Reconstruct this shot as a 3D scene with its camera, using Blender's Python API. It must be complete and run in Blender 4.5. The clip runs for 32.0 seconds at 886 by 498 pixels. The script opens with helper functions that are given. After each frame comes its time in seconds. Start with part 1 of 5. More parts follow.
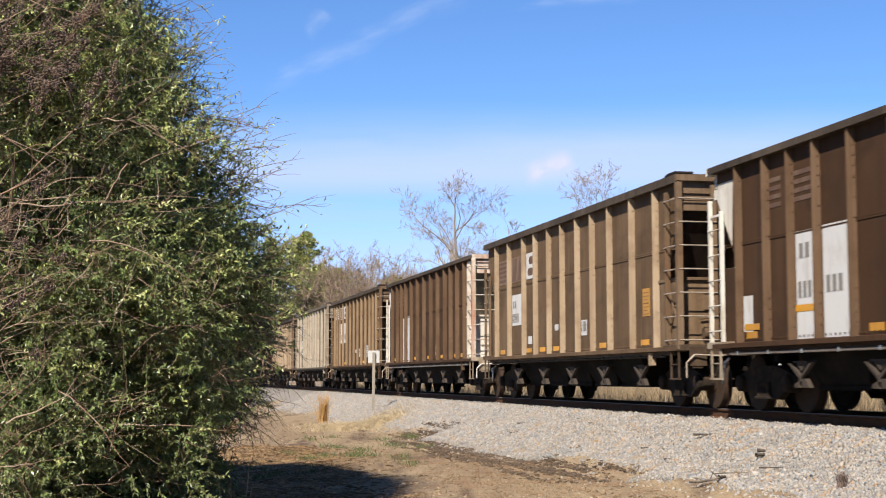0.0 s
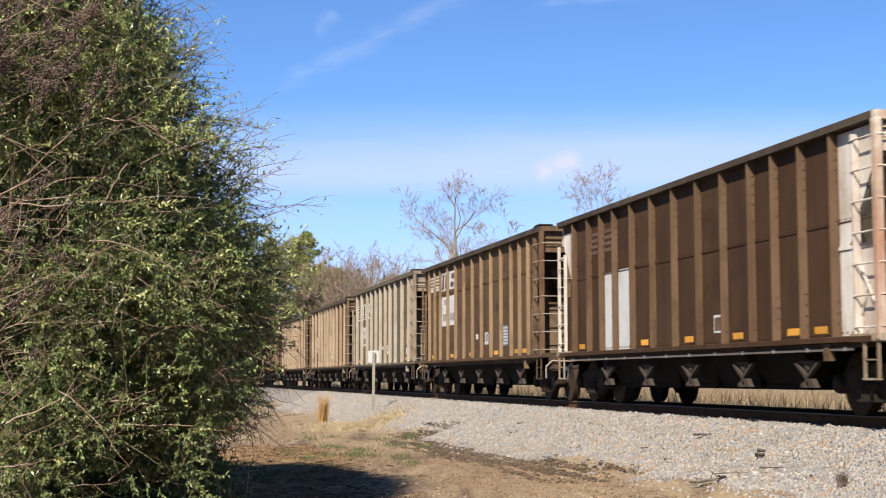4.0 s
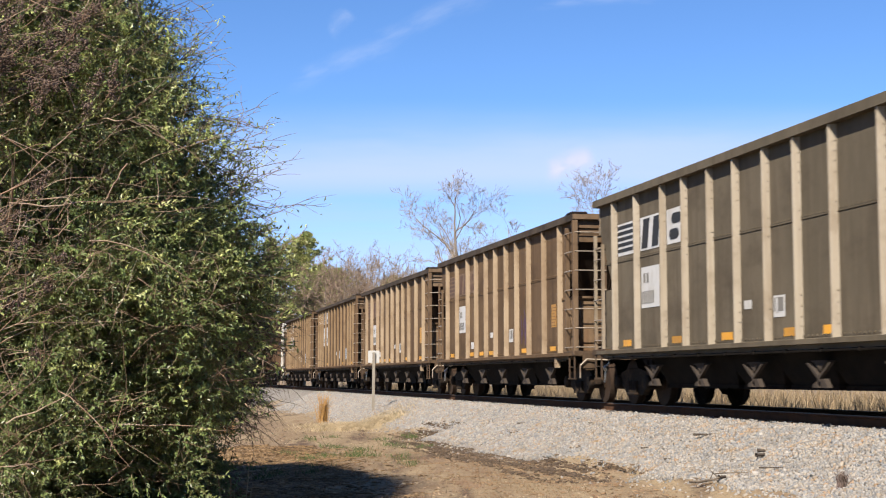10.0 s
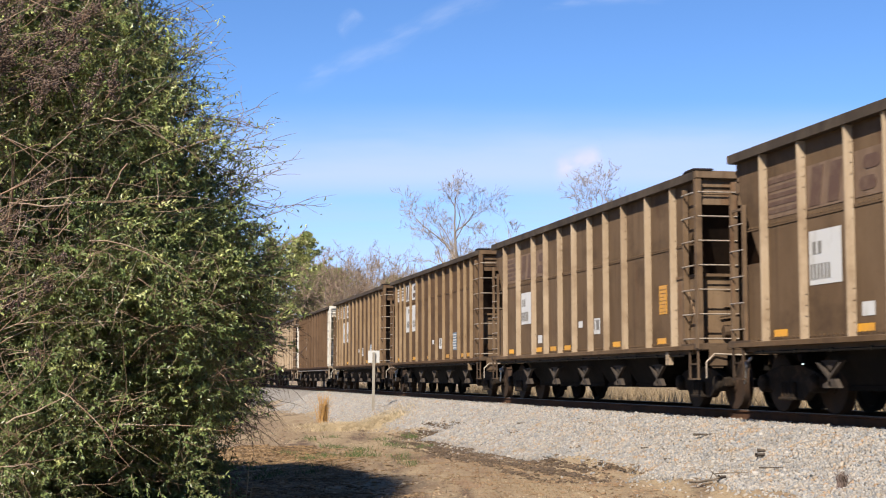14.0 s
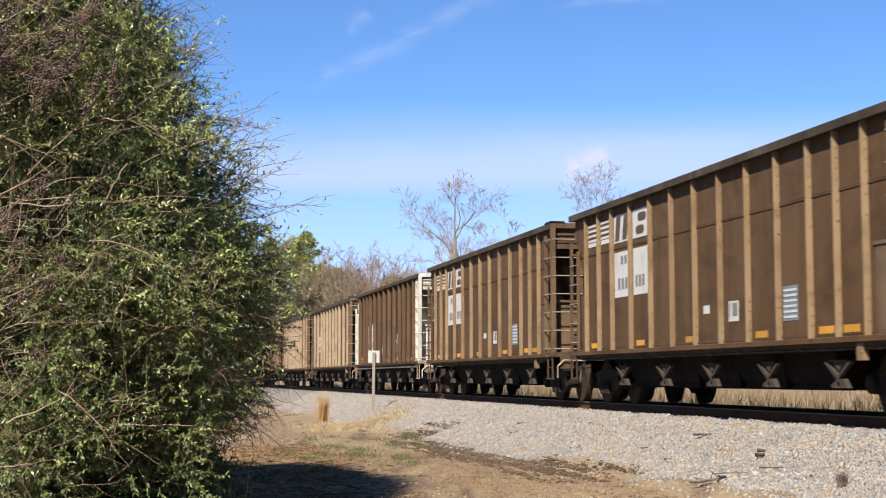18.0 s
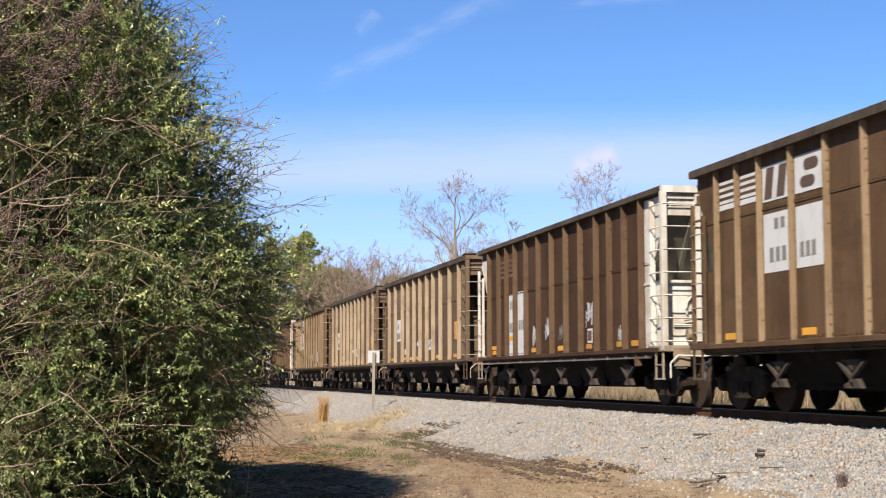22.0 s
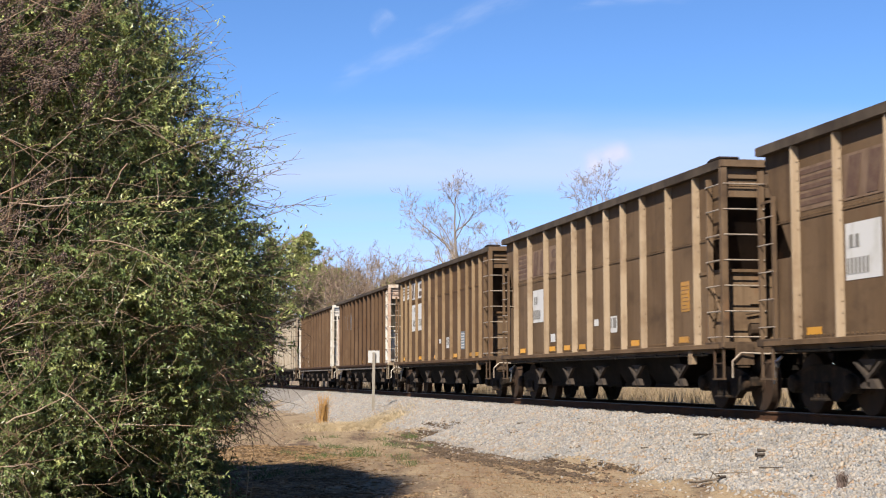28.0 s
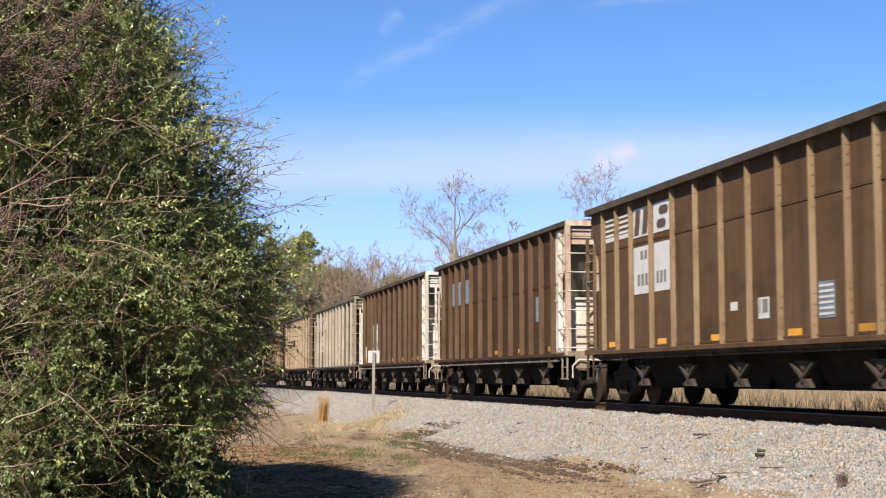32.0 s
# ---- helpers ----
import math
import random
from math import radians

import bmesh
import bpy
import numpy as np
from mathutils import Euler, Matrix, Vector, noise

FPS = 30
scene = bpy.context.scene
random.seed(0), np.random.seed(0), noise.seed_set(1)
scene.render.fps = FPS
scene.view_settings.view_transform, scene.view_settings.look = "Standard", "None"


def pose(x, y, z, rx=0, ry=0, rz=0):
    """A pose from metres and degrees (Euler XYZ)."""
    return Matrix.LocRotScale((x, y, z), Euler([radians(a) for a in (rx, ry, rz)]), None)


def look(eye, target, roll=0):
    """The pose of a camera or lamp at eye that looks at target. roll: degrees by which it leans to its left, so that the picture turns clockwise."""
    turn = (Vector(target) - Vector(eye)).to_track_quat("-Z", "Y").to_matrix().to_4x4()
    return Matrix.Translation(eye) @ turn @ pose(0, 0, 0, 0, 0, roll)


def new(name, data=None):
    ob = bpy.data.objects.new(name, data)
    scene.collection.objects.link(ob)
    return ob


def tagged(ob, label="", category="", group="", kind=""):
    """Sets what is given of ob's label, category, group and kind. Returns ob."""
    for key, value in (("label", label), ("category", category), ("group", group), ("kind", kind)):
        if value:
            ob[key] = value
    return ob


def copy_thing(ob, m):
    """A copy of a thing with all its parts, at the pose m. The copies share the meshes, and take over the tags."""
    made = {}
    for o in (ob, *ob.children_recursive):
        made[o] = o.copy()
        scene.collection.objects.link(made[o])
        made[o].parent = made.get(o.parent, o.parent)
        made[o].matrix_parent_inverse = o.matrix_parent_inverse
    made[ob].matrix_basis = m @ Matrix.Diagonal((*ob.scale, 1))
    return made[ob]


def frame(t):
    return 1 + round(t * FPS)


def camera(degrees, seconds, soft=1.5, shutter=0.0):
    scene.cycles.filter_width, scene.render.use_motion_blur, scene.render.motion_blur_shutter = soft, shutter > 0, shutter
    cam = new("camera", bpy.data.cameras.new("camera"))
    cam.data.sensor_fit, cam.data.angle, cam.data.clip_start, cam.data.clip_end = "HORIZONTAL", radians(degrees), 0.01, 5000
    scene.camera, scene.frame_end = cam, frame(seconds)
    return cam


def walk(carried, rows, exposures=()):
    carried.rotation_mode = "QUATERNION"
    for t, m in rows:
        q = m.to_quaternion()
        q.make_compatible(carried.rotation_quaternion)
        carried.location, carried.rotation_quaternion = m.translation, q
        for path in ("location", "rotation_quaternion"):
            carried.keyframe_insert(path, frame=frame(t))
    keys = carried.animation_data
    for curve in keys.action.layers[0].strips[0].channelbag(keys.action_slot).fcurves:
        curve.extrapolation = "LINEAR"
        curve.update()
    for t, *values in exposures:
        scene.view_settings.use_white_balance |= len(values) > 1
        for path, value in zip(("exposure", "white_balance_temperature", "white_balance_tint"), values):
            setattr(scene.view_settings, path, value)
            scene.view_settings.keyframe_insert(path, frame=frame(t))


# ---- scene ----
cam = camera(33.2, 32.0, soft=1.1, shutter=0.42)
EYE = (0.0, 0.0, 0.465)
STAND = Matrix.Translation(EYE) @ pose(0, 0, 0, 90 + 4.944, 0, 0) @ pose(0, 0, 0, 0, 0, -0.094)
walk(cam, [(0.0, STAND), (32.0, STAND)], exposures=[(0.0, 1.05), (32.0, 1.05)])

# ---- daylight ----
SUN_HIGH = 42.0
SUN_SIDE = -22.5           # degrees from -Y towards -X
world = bpy.data.worlds.new("sky")
scene.world = world
world.use_nodes = True
wn = world.node_tree.nodes
wn.clear()
sky = wn.new("ShaderNodeTexSky")
sky.sky_type = 'NISHITA'
sky.sun_disc = False
sky.sun_elevation = radians(SUN_HIGH)
to_sun = Vector((math.sin(radians(SUN_SIDE)) * math.cos(radians(SUN_HIGH)),
                 -math.cos(radians(SUN_SIDE)) * math.cos(radians(SUN_HIGH)),
                 math.sin(radians(SUN_HIGH))))
sky.sun_rotation = math.atan2(to_sun.x, to_sun.y)
sky.altitude = 1400.0
sky.air_density, sky.dust_density, sky.ozone_density = 0.75, 0.0, 4.5
bg = wn.new("ShaderNodeBackground")
bg.inputs["Strength"].default_value = 0.0865
wo = wn.new("ShaderNodeOutputWorld")
clear = wn.new("ShaderNodeHueSaturation")
clear.inputs["Saturation"].default_value = 1.11
clear.inputs["Hue"].default_value = 0.503
world.node_tree.links.new(sky.outputs[0], clear.inputs["Color"])
world.node_tree.links.new(clear.outputs[0], bg.inputs[0])
world.node_tree.links.new(bg.outputs[0], wo.inputs[0])
sun = new("sun", bpy.data.lights.new("sun", 'SUN'))
sun.data.energy = 5.0
sun.data.angle = radians(0.53)
sun.data.color = (1.0, 0.90, 0.77)
sun.matrix_world = look(to_sun * 60, (0, 0, 0))


# ---- materials ----
def material(name, base, rough=0.8, metal=0.0, vary=(), bump=0.0, bump_scale=60.0, spec=0.4, space="Object", random_amount=0.0, island=0.0):
    """Principled material. vary: (scale, stretch xyz, colour, low, high) layers of noise mixed over the base."""
    m = bpy.data.materials.new(name)
    m.use_nodes = True
    t = m.node_tree
    n, ln = t.nodes, t.links
    b = n["Principled BSDF"]
    b.inputs["Roughness"].default_value = rough
    b.inputs["Metallic"].default_value = metal
    b.inputs["Specular IOR Level"].default_value = spec
    co = n.new("ShaderNodeTexCoord")
    info = n.new("ShaderNodeObjectInfo")
    shift = n.new("ShaderNodeVectorMath")
    shift.operation = 'SCALE'
    shift.inputs["Scale"].default_value = 37.0
    comb = n.new("ShaderNodeCombineXYZ")
    for i in range(3):
        ln.new(info.outputs["Random"], comb.inputs[i])
    ln.new(comb.outputs[0], shift.inputs[0])
    addv = n.new("ShaderNodeVectorMath")
    ln.new(co.outputs[space], addv.inputs[0])
    if space == "Object":
        ln.new(shift.outputs[0], addv.inputs[1])
    rgb = n.new("ShaderNodeRGB")
    rgb.outputs[0].default_value = (*base, 1)
    out = rgb.outputs[0]
    for scale, stretch, colour, low, high in vary:
        mp = n.new("ShaderNodeMapping")
        mp.inputs["Scale"].default_value = stretch
        ln.new(addv.outputs[0], mp.inputs["Vector"])
        no = n.new("ShaderNodeTexNoise")
        no.inputs["Scale"].default_value = scale
        no.inputs["Detail"].default_value = 5
        no.inputs["Roughness"].default_value = 0.62
        ln.new(mp.outputs[0], no.inputs["Vector"])
        r = n.new("ShaderNodeMapRange")
        r.inputs["From Min"].default_value = low
        r.inputs["From Max"].default_value = high
        ln.new(no.outputs["Fac"], r.inputs["Value"])
        mx = n.new("ShaderNodeMix")
        mx.data_type = 'RGBA'
        ln.new(r.outputs[0], mx.inputs[0])
        ln.new(out, mx.inputs[6])
        mx.inputs[7].default_value = (*colour, 1)
        out = mx.outputs[2]
    if random_amount or island:
        hs = n.new("ShaderNodeHueSaturation")
        geo = n.new("ShaderNodeNewGeometry")
        src = geo.outputs["Random Per Island"] if island else info.outputs["Random"]
        amt = island or random_amount
        r = n.new("ShaderNodeMapRange")
        r.inputs["To Min"].default_value = 1 - amt
        r.inputs["To Max"].default_value = 1 + amt
        ln.new(src, r.inputs["Value"])
        ln.new(r.outputs[0], hs.inputs["Value"])
        ln.new(out, hs.inputs["Color"])
        out = hs.outputs[0]
    ln.new(out, b.inputs["Base Color"])
    if bump:
        no = n.new("ShaderNodeTexNoise")
        no.inputs["Scale"].default_value = bump_scale
        no.inputs["Detail"].default_value = 4
        ln.new(addv.outputs[0], no.inputs["Vector"])
        bp = n.new("ShaderNodeBump")
        bp.inputs["Strength"].default_value = bump
        bp.inputs["Distance"].default_value = 0.02
        ln.new(no.outputs["Fac"], bp.inputs["Height"])
        ln.new(bp.outputs[0], b.inputs["Normal"])
    return m


def car_paint(name, base, dust, dark, rust=(0.16, 0.07, 0.03), amount=0.5, grime=0.52):
    base, dust, dark, rust = (tuple(c * grime for c in k) for k in (base, dust, dark, rust))
    return material(name, base, rough=0.8, spec=0.15, bump=0.12, bump_scale=9.0, vary=(
        (0.8, (1, 1, 0.5), dust, 0.40, 0.66),
        (3.4, (1, 1, 0.07), dark, 0.48, 0.82),
        (9.0, (1, 1, 0.05), dust, 0.55, 0.88),
        (1.7, (1, 1, 0.30), rust, 0.66 - 0.06 * amount, 0.84),
        (1.3, (0.7, 1, 1.2), dark, 0.50, 0.78),
        (30.0, (1, 1, 0.5), dark, 0.58, 0.92)))


# ---- mesh helpers ----
MESHES = {}


def box(bm, x0, x1, y0, y1, z0, z1):
    v = [bm.verts.new(c) for c in ((x0, y0, z0), (x1, y0, z0), (x1, y1, z0), (x0, y1, z0),
                                   (x0, y0, z1), (x1, y0, z1), (x1, y1, z1), (x0, y1, z1))]
    for f in ((3, 2, 1, 0), (4, 5, 6, 7), (0, 1, 5, 4), (1, 2, 6, 5), (2, 3, 7, 6), (3, 0, 4, 7)):
        bm.faces.new([v[i] for i in f])


def prism(bm, outline, axis, a, b):
    """Outline of (p, q) pairs carried from a to b along axis 'x' (p=y, q=z), 'y' (p=x, q=z) or 'z' (p=x, q=y)."""
    def at(p, q, w):
        return {"x": (w, p, q), "y": (p, w, q), "z": (p, q, w)}[axis]
    lo = [bm.verts.new(at(p, q, a)) for p, q in outline]
    hi = [bm.verts.new(at(p, q, b)) for p, q in outline]
    k = len(outline)
    bm.faces.new(lo[::-1])
    bm.faces.new(hi)
    for i in range(k):
        bm.faces.new((lo[i], lo[(i + 1) % k], hi[(i + 1) % k], hi[i]))


def rod(bm, p0, p1, r0, r1=None, sides=6):
    """A round bar from p0 to p1."""
    p0, p1 = Vector(p0), Vector(p1)
    r1 = r0 if r1 is None else r1
    d = (p1 - p0).normalized()
    u = d.orthogonal().normalized()
    w = d.cross(u)
    rings = []
    for p, r in ((p0, r0), (p1, r1)):
        rings.append([bm.verts.new(p + (u * math.cos(2 * math.pi * i / sides) + w * math.sin(2 * math.pi * i / sides)) * r) for i in range(sides)])
    for i in range(sides):
        bm.faces.new((rings[0][i], rings[0][(i + 1) % sides], rings[1][(i + 1) % sides], rings[1][i]))
    bm.faces.new(rings[0][::-1])
    bm.faces.new(rings[1])


def lathe(bm, profile, axis="y", sides=24, at=(0, 0, 0)):
    """(along, radius) pairs turned about an axis."""
    rings = []
    for a, r in profile:
        ring = []
        for i in range(sides):
            c, s = math.cos(2 * math.pi * i / sides) * r, math.sin(2 * math.pi * i / sides) * r
            p = {"x": (a, c, s), "y": (c, a, s), "z": (c, s, a)}[axis]
            ring.append(bm.verts.new((p[0] + at[0], p[1] + at[1], p[2] + at[2])))
        rings.append(ring)
    for r0, r1 in zip(rings, rings[1:]):
        for i in range(sides):
            bm.faces.new((r0[i], r0[(i + 1) % sides], r1[(i + 1) % sides], r1[i]))
    bm.faces.new(rings[0])
    bm.faces.new(rings[-1][::-1])


def finish(bm, name, bevel=0.0, smooth=False):
    bmesh.ops.recalc_face_normals(bm, faces=bm.faces)
    if bevel:
        bmesh.ops.bevel(bm, geom=bm.edges[:], offset=bevel, segments=1, affect='EDGES')
    me = bpy.data.meshes.new(name)
    bm.to_mesh(me)
    bm.free()
    if smooth:
        me.polygons.foreach_set("use_smooth", [True] * len(me.polygons))
    return me


def shared(key, name, build, bevel=0.0, smooth=False):
    """A mesh built once under a key and shared by all alike pieces."""
    if key not in MESHES:
        bm = bmesh.new()
        build(bm)
        MESHES[key] = finish(bm, name, bevel, smooth)
    return MESHES[key]


def part(name, data, mat, parent, label="", at=None):
    """One mesh object under a thing or a part. data: a mesh or a bmesh."""
    if isinstance(data, bmesh.types.BMesh):
        data = finish(data, name)
    if not data.materials:
        data.materials.append(None)
    ob = new(name, data)
    ob.material_slots[0].link = 'OBJECT'
    ob.material_slots[0].material = mat
    ob.parent = parent
    if at is not None:
        ob.matrix_basis = at
    if label:
        tagged(ob, label)
    return ob


def mesh_of(name, verts, faces, mat, smooth=False):
    me = bpy.data.meshes.new(name)
    me.from_pydata(verts, [], faces)
    me.materials.append(mat)
    if smooth:
        me.polygons.foreach_set("use_smooth", [True] * len(me.polygons))
    return me


# ---- the track's line ----
TURN0, CURVE, CURVE2 = 0.20658, 1.114e-4, 3.95e-6
X0, Y0 = 3.175, 38.646


def heading(s):
    return TURN0 + CURVE * s + CURVE2 * s * s / 2


LINE_S = np.linspace(-260, 120, 3801)
_a = TURN0 + CURVE * LINE_S + CURVE2 * np.clip(LINE_S, -140, 120) ** 2 / 2
_dx, _dy = np.sin(_a) * 0.1, -np.cos(_a) * 0.1
LINE_X = np.concatenate(([0], np.cumsum((_dx[1:] + _dx[:-1]) / 2)))
LINE_Y = np.concatenate(([0], np.cumsum((_dy[1:] + _dy[:-1]) / 2)))
LINE_X += X0 - np.interp(0, LINE_S, LINE_X)
LINE_Y += Y0 - np.interp(0, LINE_S, LINE_Y)


def on_line(s, side=0.0, z=0.0):
    """The point at s metres along the track, side metres towards the camera's side of it."""
    x, y, a = np.interp(s, LINE_S, LINE_X), np.interp(s, LINE_S, LINE_Y), np.interp(s, LINE_S, _a)
    return np.stack([x - side * np.cos(a), y - side * np.sin(a), z + 0 * x], axis=-1)


def along(s, side=0.0, z=0.0):
    """The pose of a thing on the track at s, its x axis along the way of travel."""
    p = on_line(s, side, z)
    return pose(p[0], p[1], p[2], 0, 0, math.degrees(float(np.interp(s, LINE_S, _a))) - 90)


def car_place(t, number):
    """Metres along the track of the middle of a car at t seconds."""
    return 26.508 + 5.8531 * (t - 16) + 0.000525 * (t - 16) ** 2 - (number - 4) * 16.18 + 7.2


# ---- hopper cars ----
# panel paint, then a brighter copy with the posts' sunlight in its colour
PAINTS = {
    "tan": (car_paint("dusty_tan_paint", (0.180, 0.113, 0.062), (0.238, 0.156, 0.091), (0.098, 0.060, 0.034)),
            car_paint("sunlit_tan_paint", (0.46, 0.345, 0.226), (0.55, 0.43, 0.30), (0.29, 0.198, 0.122), amount=0.1)),
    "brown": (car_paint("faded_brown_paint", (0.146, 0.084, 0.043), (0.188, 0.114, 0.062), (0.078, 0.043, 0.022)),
              car_paint("sunlit_ochre_brown_paint", (0.33, 0.225, 0.125), (0.40, 0.285, 0.172), (0.20, 0.125, 0.068), amount=0.2)),
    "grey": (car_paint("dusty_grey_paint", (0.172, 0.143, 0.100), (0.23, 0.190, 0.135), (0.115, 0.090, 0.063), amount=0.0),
             car_paint("sunlit_cream_grey_paint", (0.50, 0.43, 0.33), (0.56, 0.49, 0.39), (0.35, 0.28, 0.20), amount=0.1)),
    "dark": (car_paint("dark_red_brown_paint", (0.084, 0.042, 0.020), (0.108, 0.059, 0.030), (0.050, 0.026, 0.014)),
             car_paint("sunlit_red_brown_paint", (0.150, 0.090, 0.050), (0.19, 0.120, 0.072), (0.095, 0.055, 0.032))),
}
END_PAINTS = {
    "tan": car_paint("grimy_tan_end_paint", (0.205, 0.134, 0.079), (0.275, 0.19, 0.12), (0.075, 0.046, 0.029), (0.20, 0.085, 0.035), amount=1.2),
    "brown": car_paint("grimy_brown_end_paint", (0.19, 0.119, 0.066), (0.25, 0.165, 0.097), (0.085, 0.05, 0.03), (0.19, 0.08, 0.035), amount=1.2),
    "grey": car_paint("grimy_cream_end_paint", (0.42, 0.345, 0.25), (0.48, 0.40, 0.31), (0.20, 0.14, 0.09), (0.23, 0.10, 0.045), amount=1.3),
}
END_WALLS = {
    "tan": car_paint("stained_tan_end_wall", (0.245, 0.162, 0.095), (0.32, 0.225, 0.142), (0.095, 0.055, 0.032), (0.26, 0.115, 0.05), amount=1.6),
    "brown": car_paint("stained_buff_end_wall", (0.215, 0.145, 0.088), (0.29, 0.21, 0.138), (0.085, 0.05, 0.03), (0.24, 0.105, 0.045), amount=1.6),
    "grey": car_paint("stained_cream_end_wall", (0.33, 0.262, 0.182), (0.40, 0.325, 0.235), (0.14, 0.095, 0.062), (0.25, 0.11, 0.05), amount=1.4),
}
low_iron = {"old": car_paint("rust_stained_step_paint", (0.40, 0.32, 0.22), (0.50, 0.43, 0.33), (0.18, 0.10, 0.055), (0.24, 0.10, 0.04), amount=2.0),
            "new": car_paint("grimy_step_paint", (0.115, 0.076, 0.048), (0.18, 0.122, 0.078), (0.040, 0.027, 0.019), (0.13, 0.058, 0.027), amount=1.4)}
worn_steel = material("worn_steel_rungs", (0.281, 0.238, 0.191), rough=0.55, metal=0.2, vary=((6.0, (1, 1, 1), (0.170, 0.111, 0.072), 0.5, 0.72),))
# dark brown carries the shade inside the end openings in its colour
slope_paint = car_paint("shaded_brown_slope_paint", (0.034, 0.021, 0.014), (0.050, 0.032, 0.021), (0.016, 0.011, 0.008))
chord_paint = car_paint("coal_stained_top_paint", (0.098, 0.074, 0.054), (0.145, 0.112, 0.082), (0.040, 0.030, 0.024))
white_end = car_paint("stained_white_paint", (0.78, 0.76, 0.70), (0.68, 0.64, 0.55), (0.42, 0.35, 0.26), (0.30, 0.13, 0.05), amount=1.8, grime=0.64)
rust_beam = car_paint("orange_rust_over_white", (0.74, 0.68, 0.58), (0.66, 0.56, 0.44), (0.34, 0.16, 0.08), (0.36, 0.10, 0.035), amount=3.6, grime=0.64)
rust_end = car_paint("rust_streaked_white_paint", (0.80, 0.78, 0.72), (0.70, 0.66, 0.57), (0.42, 0.33, 0.24), (0.30, 0.10, 0.036), amount=3.4, grime=0.66)
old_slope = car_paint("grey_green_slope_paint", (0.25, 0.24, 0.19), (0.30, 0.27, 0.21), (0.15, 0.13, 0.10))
# near-black base colour deepens the shade beneath the cars
under_black = material("shade_black_underframe", (0.007, 0.006, 0.005), rough=0.95, spec=0.1, vary=((3.0, (1, 1, 1), (0.018, 0.013, 0.010), 0.45, 0.8),), bump=0.3, bump_scale=25)
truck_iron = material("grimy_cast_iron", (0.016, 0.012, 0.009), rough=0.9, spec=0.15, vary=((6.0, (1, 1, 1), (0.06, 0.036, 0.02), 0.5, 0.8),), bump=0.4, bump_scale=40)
wheel_steel = material("rusty_wheel_steel", (0.036, 0.021, 0.013), rough=0.85, spec=0.2, vary=((4.0, (1, 1, 1), (0.022, 0.016, 0.012), 0.4, 0.7),), bump=0.2)
dusty_iron = material("dusty_painted_iron", (0.043, 0.034, 0.027), rough=0.9, spec=0.2, vary=((5.0, (1, 1, 1), (0.045, 0.035, 0.028), 0.45, 0.7),))
bright_steel = material("bare_steel", (0.42, 0.41, 0.40), rough=0.35, metal=0.9)
coal = material("coal", (0.012, 0.012, 0.013), rough=0.55, vary=((14.0, (1, 1, 1), (0.03, 0.03, 0.03), 0.5, 0.8),), bump=1.0, bump_scale=18)
decal_white = material("worn_white_decal", (0.454, 0.454, 0.448), rough=0.6, vary=((4.0, (1, 1, 0.4), (0.289, 0.262, 0.220), 0.52, 0.85),))
decal_black = material("black_decal", (0.013, 0.013, 0.013), rough=0.6)
decal_brown = material("dull_brown_decal", (0.069, 0.043, 0.028), rough=0.7)
decal_soot = material("dark_grey_decal", (0.048, 0.047, 0.045), rough=0.7)
decal_grey = material("faded_grey_decal", (0.151, 0.144, 0.131), rough=0.7)
decal_amber = material("amber_reflector", (0.482, 0.228, 0.013), rough=0.4, vary=((3.0, (1, 1, 1), (0.289, 0.138, 0.028), 0.5, 0.8),), random_amount=0.3)
decal_ghost = material("ghost_lettering", (0.076, 0.041, 0.028), rough=0.8, vary=((5.0, (1, 1, 1), (0.117, 0.076, 0.048), 0.45, 0.7),))
decal_faint = material("faint_tan_decal", (0.144, 0.093, 0.059), rough=0.8, vary=((4.0, (1, 1, 0.4), (0.097, 0.059, 0.034), 0.45, 0.7),))
decal_blue = material("faded_blue_decal", (0.138, 0.186, 0.234), rough=0.7, vary=((5.0, (1, 1, 1), (0.082, 0.082, 0.082), 0.45, 0.75),))
spray_violet = material("violet_spray_paint", (0.069, 0.038, 0.082), rough=0.7)

POSTS = {"ribbed": (-6.2, -4.87, -3.42, -2.34, -1.16, -0.06, 1.1, 2.18, 3.34, 4.73, 6.07),
         "close": (-6.40, -5.54, -4.68, -3.54, -2.41, -1.29, -0.17, 0.95, 2.08, 3.2, 4.28, 5.13, 5.96),
         "old": (-6.27, -5.22, -4.36, -3.5, -2.44, -1.3, -0.15, 1.0, 2.11, 3.23, 4.1, 5.05, 6.05)}
SEAM = {"ribbed": 2.762, "close": 3.04, "old": 2.575}
CHORD = {"ribbed": 0.155, "close": 0.135, "old": 0.115}
RAIL = -0.09                 # height of the rails' tops
PANEL, OUT = 1.46, 1.60      # half widths of the panels and of the posts
SILL = 0.97


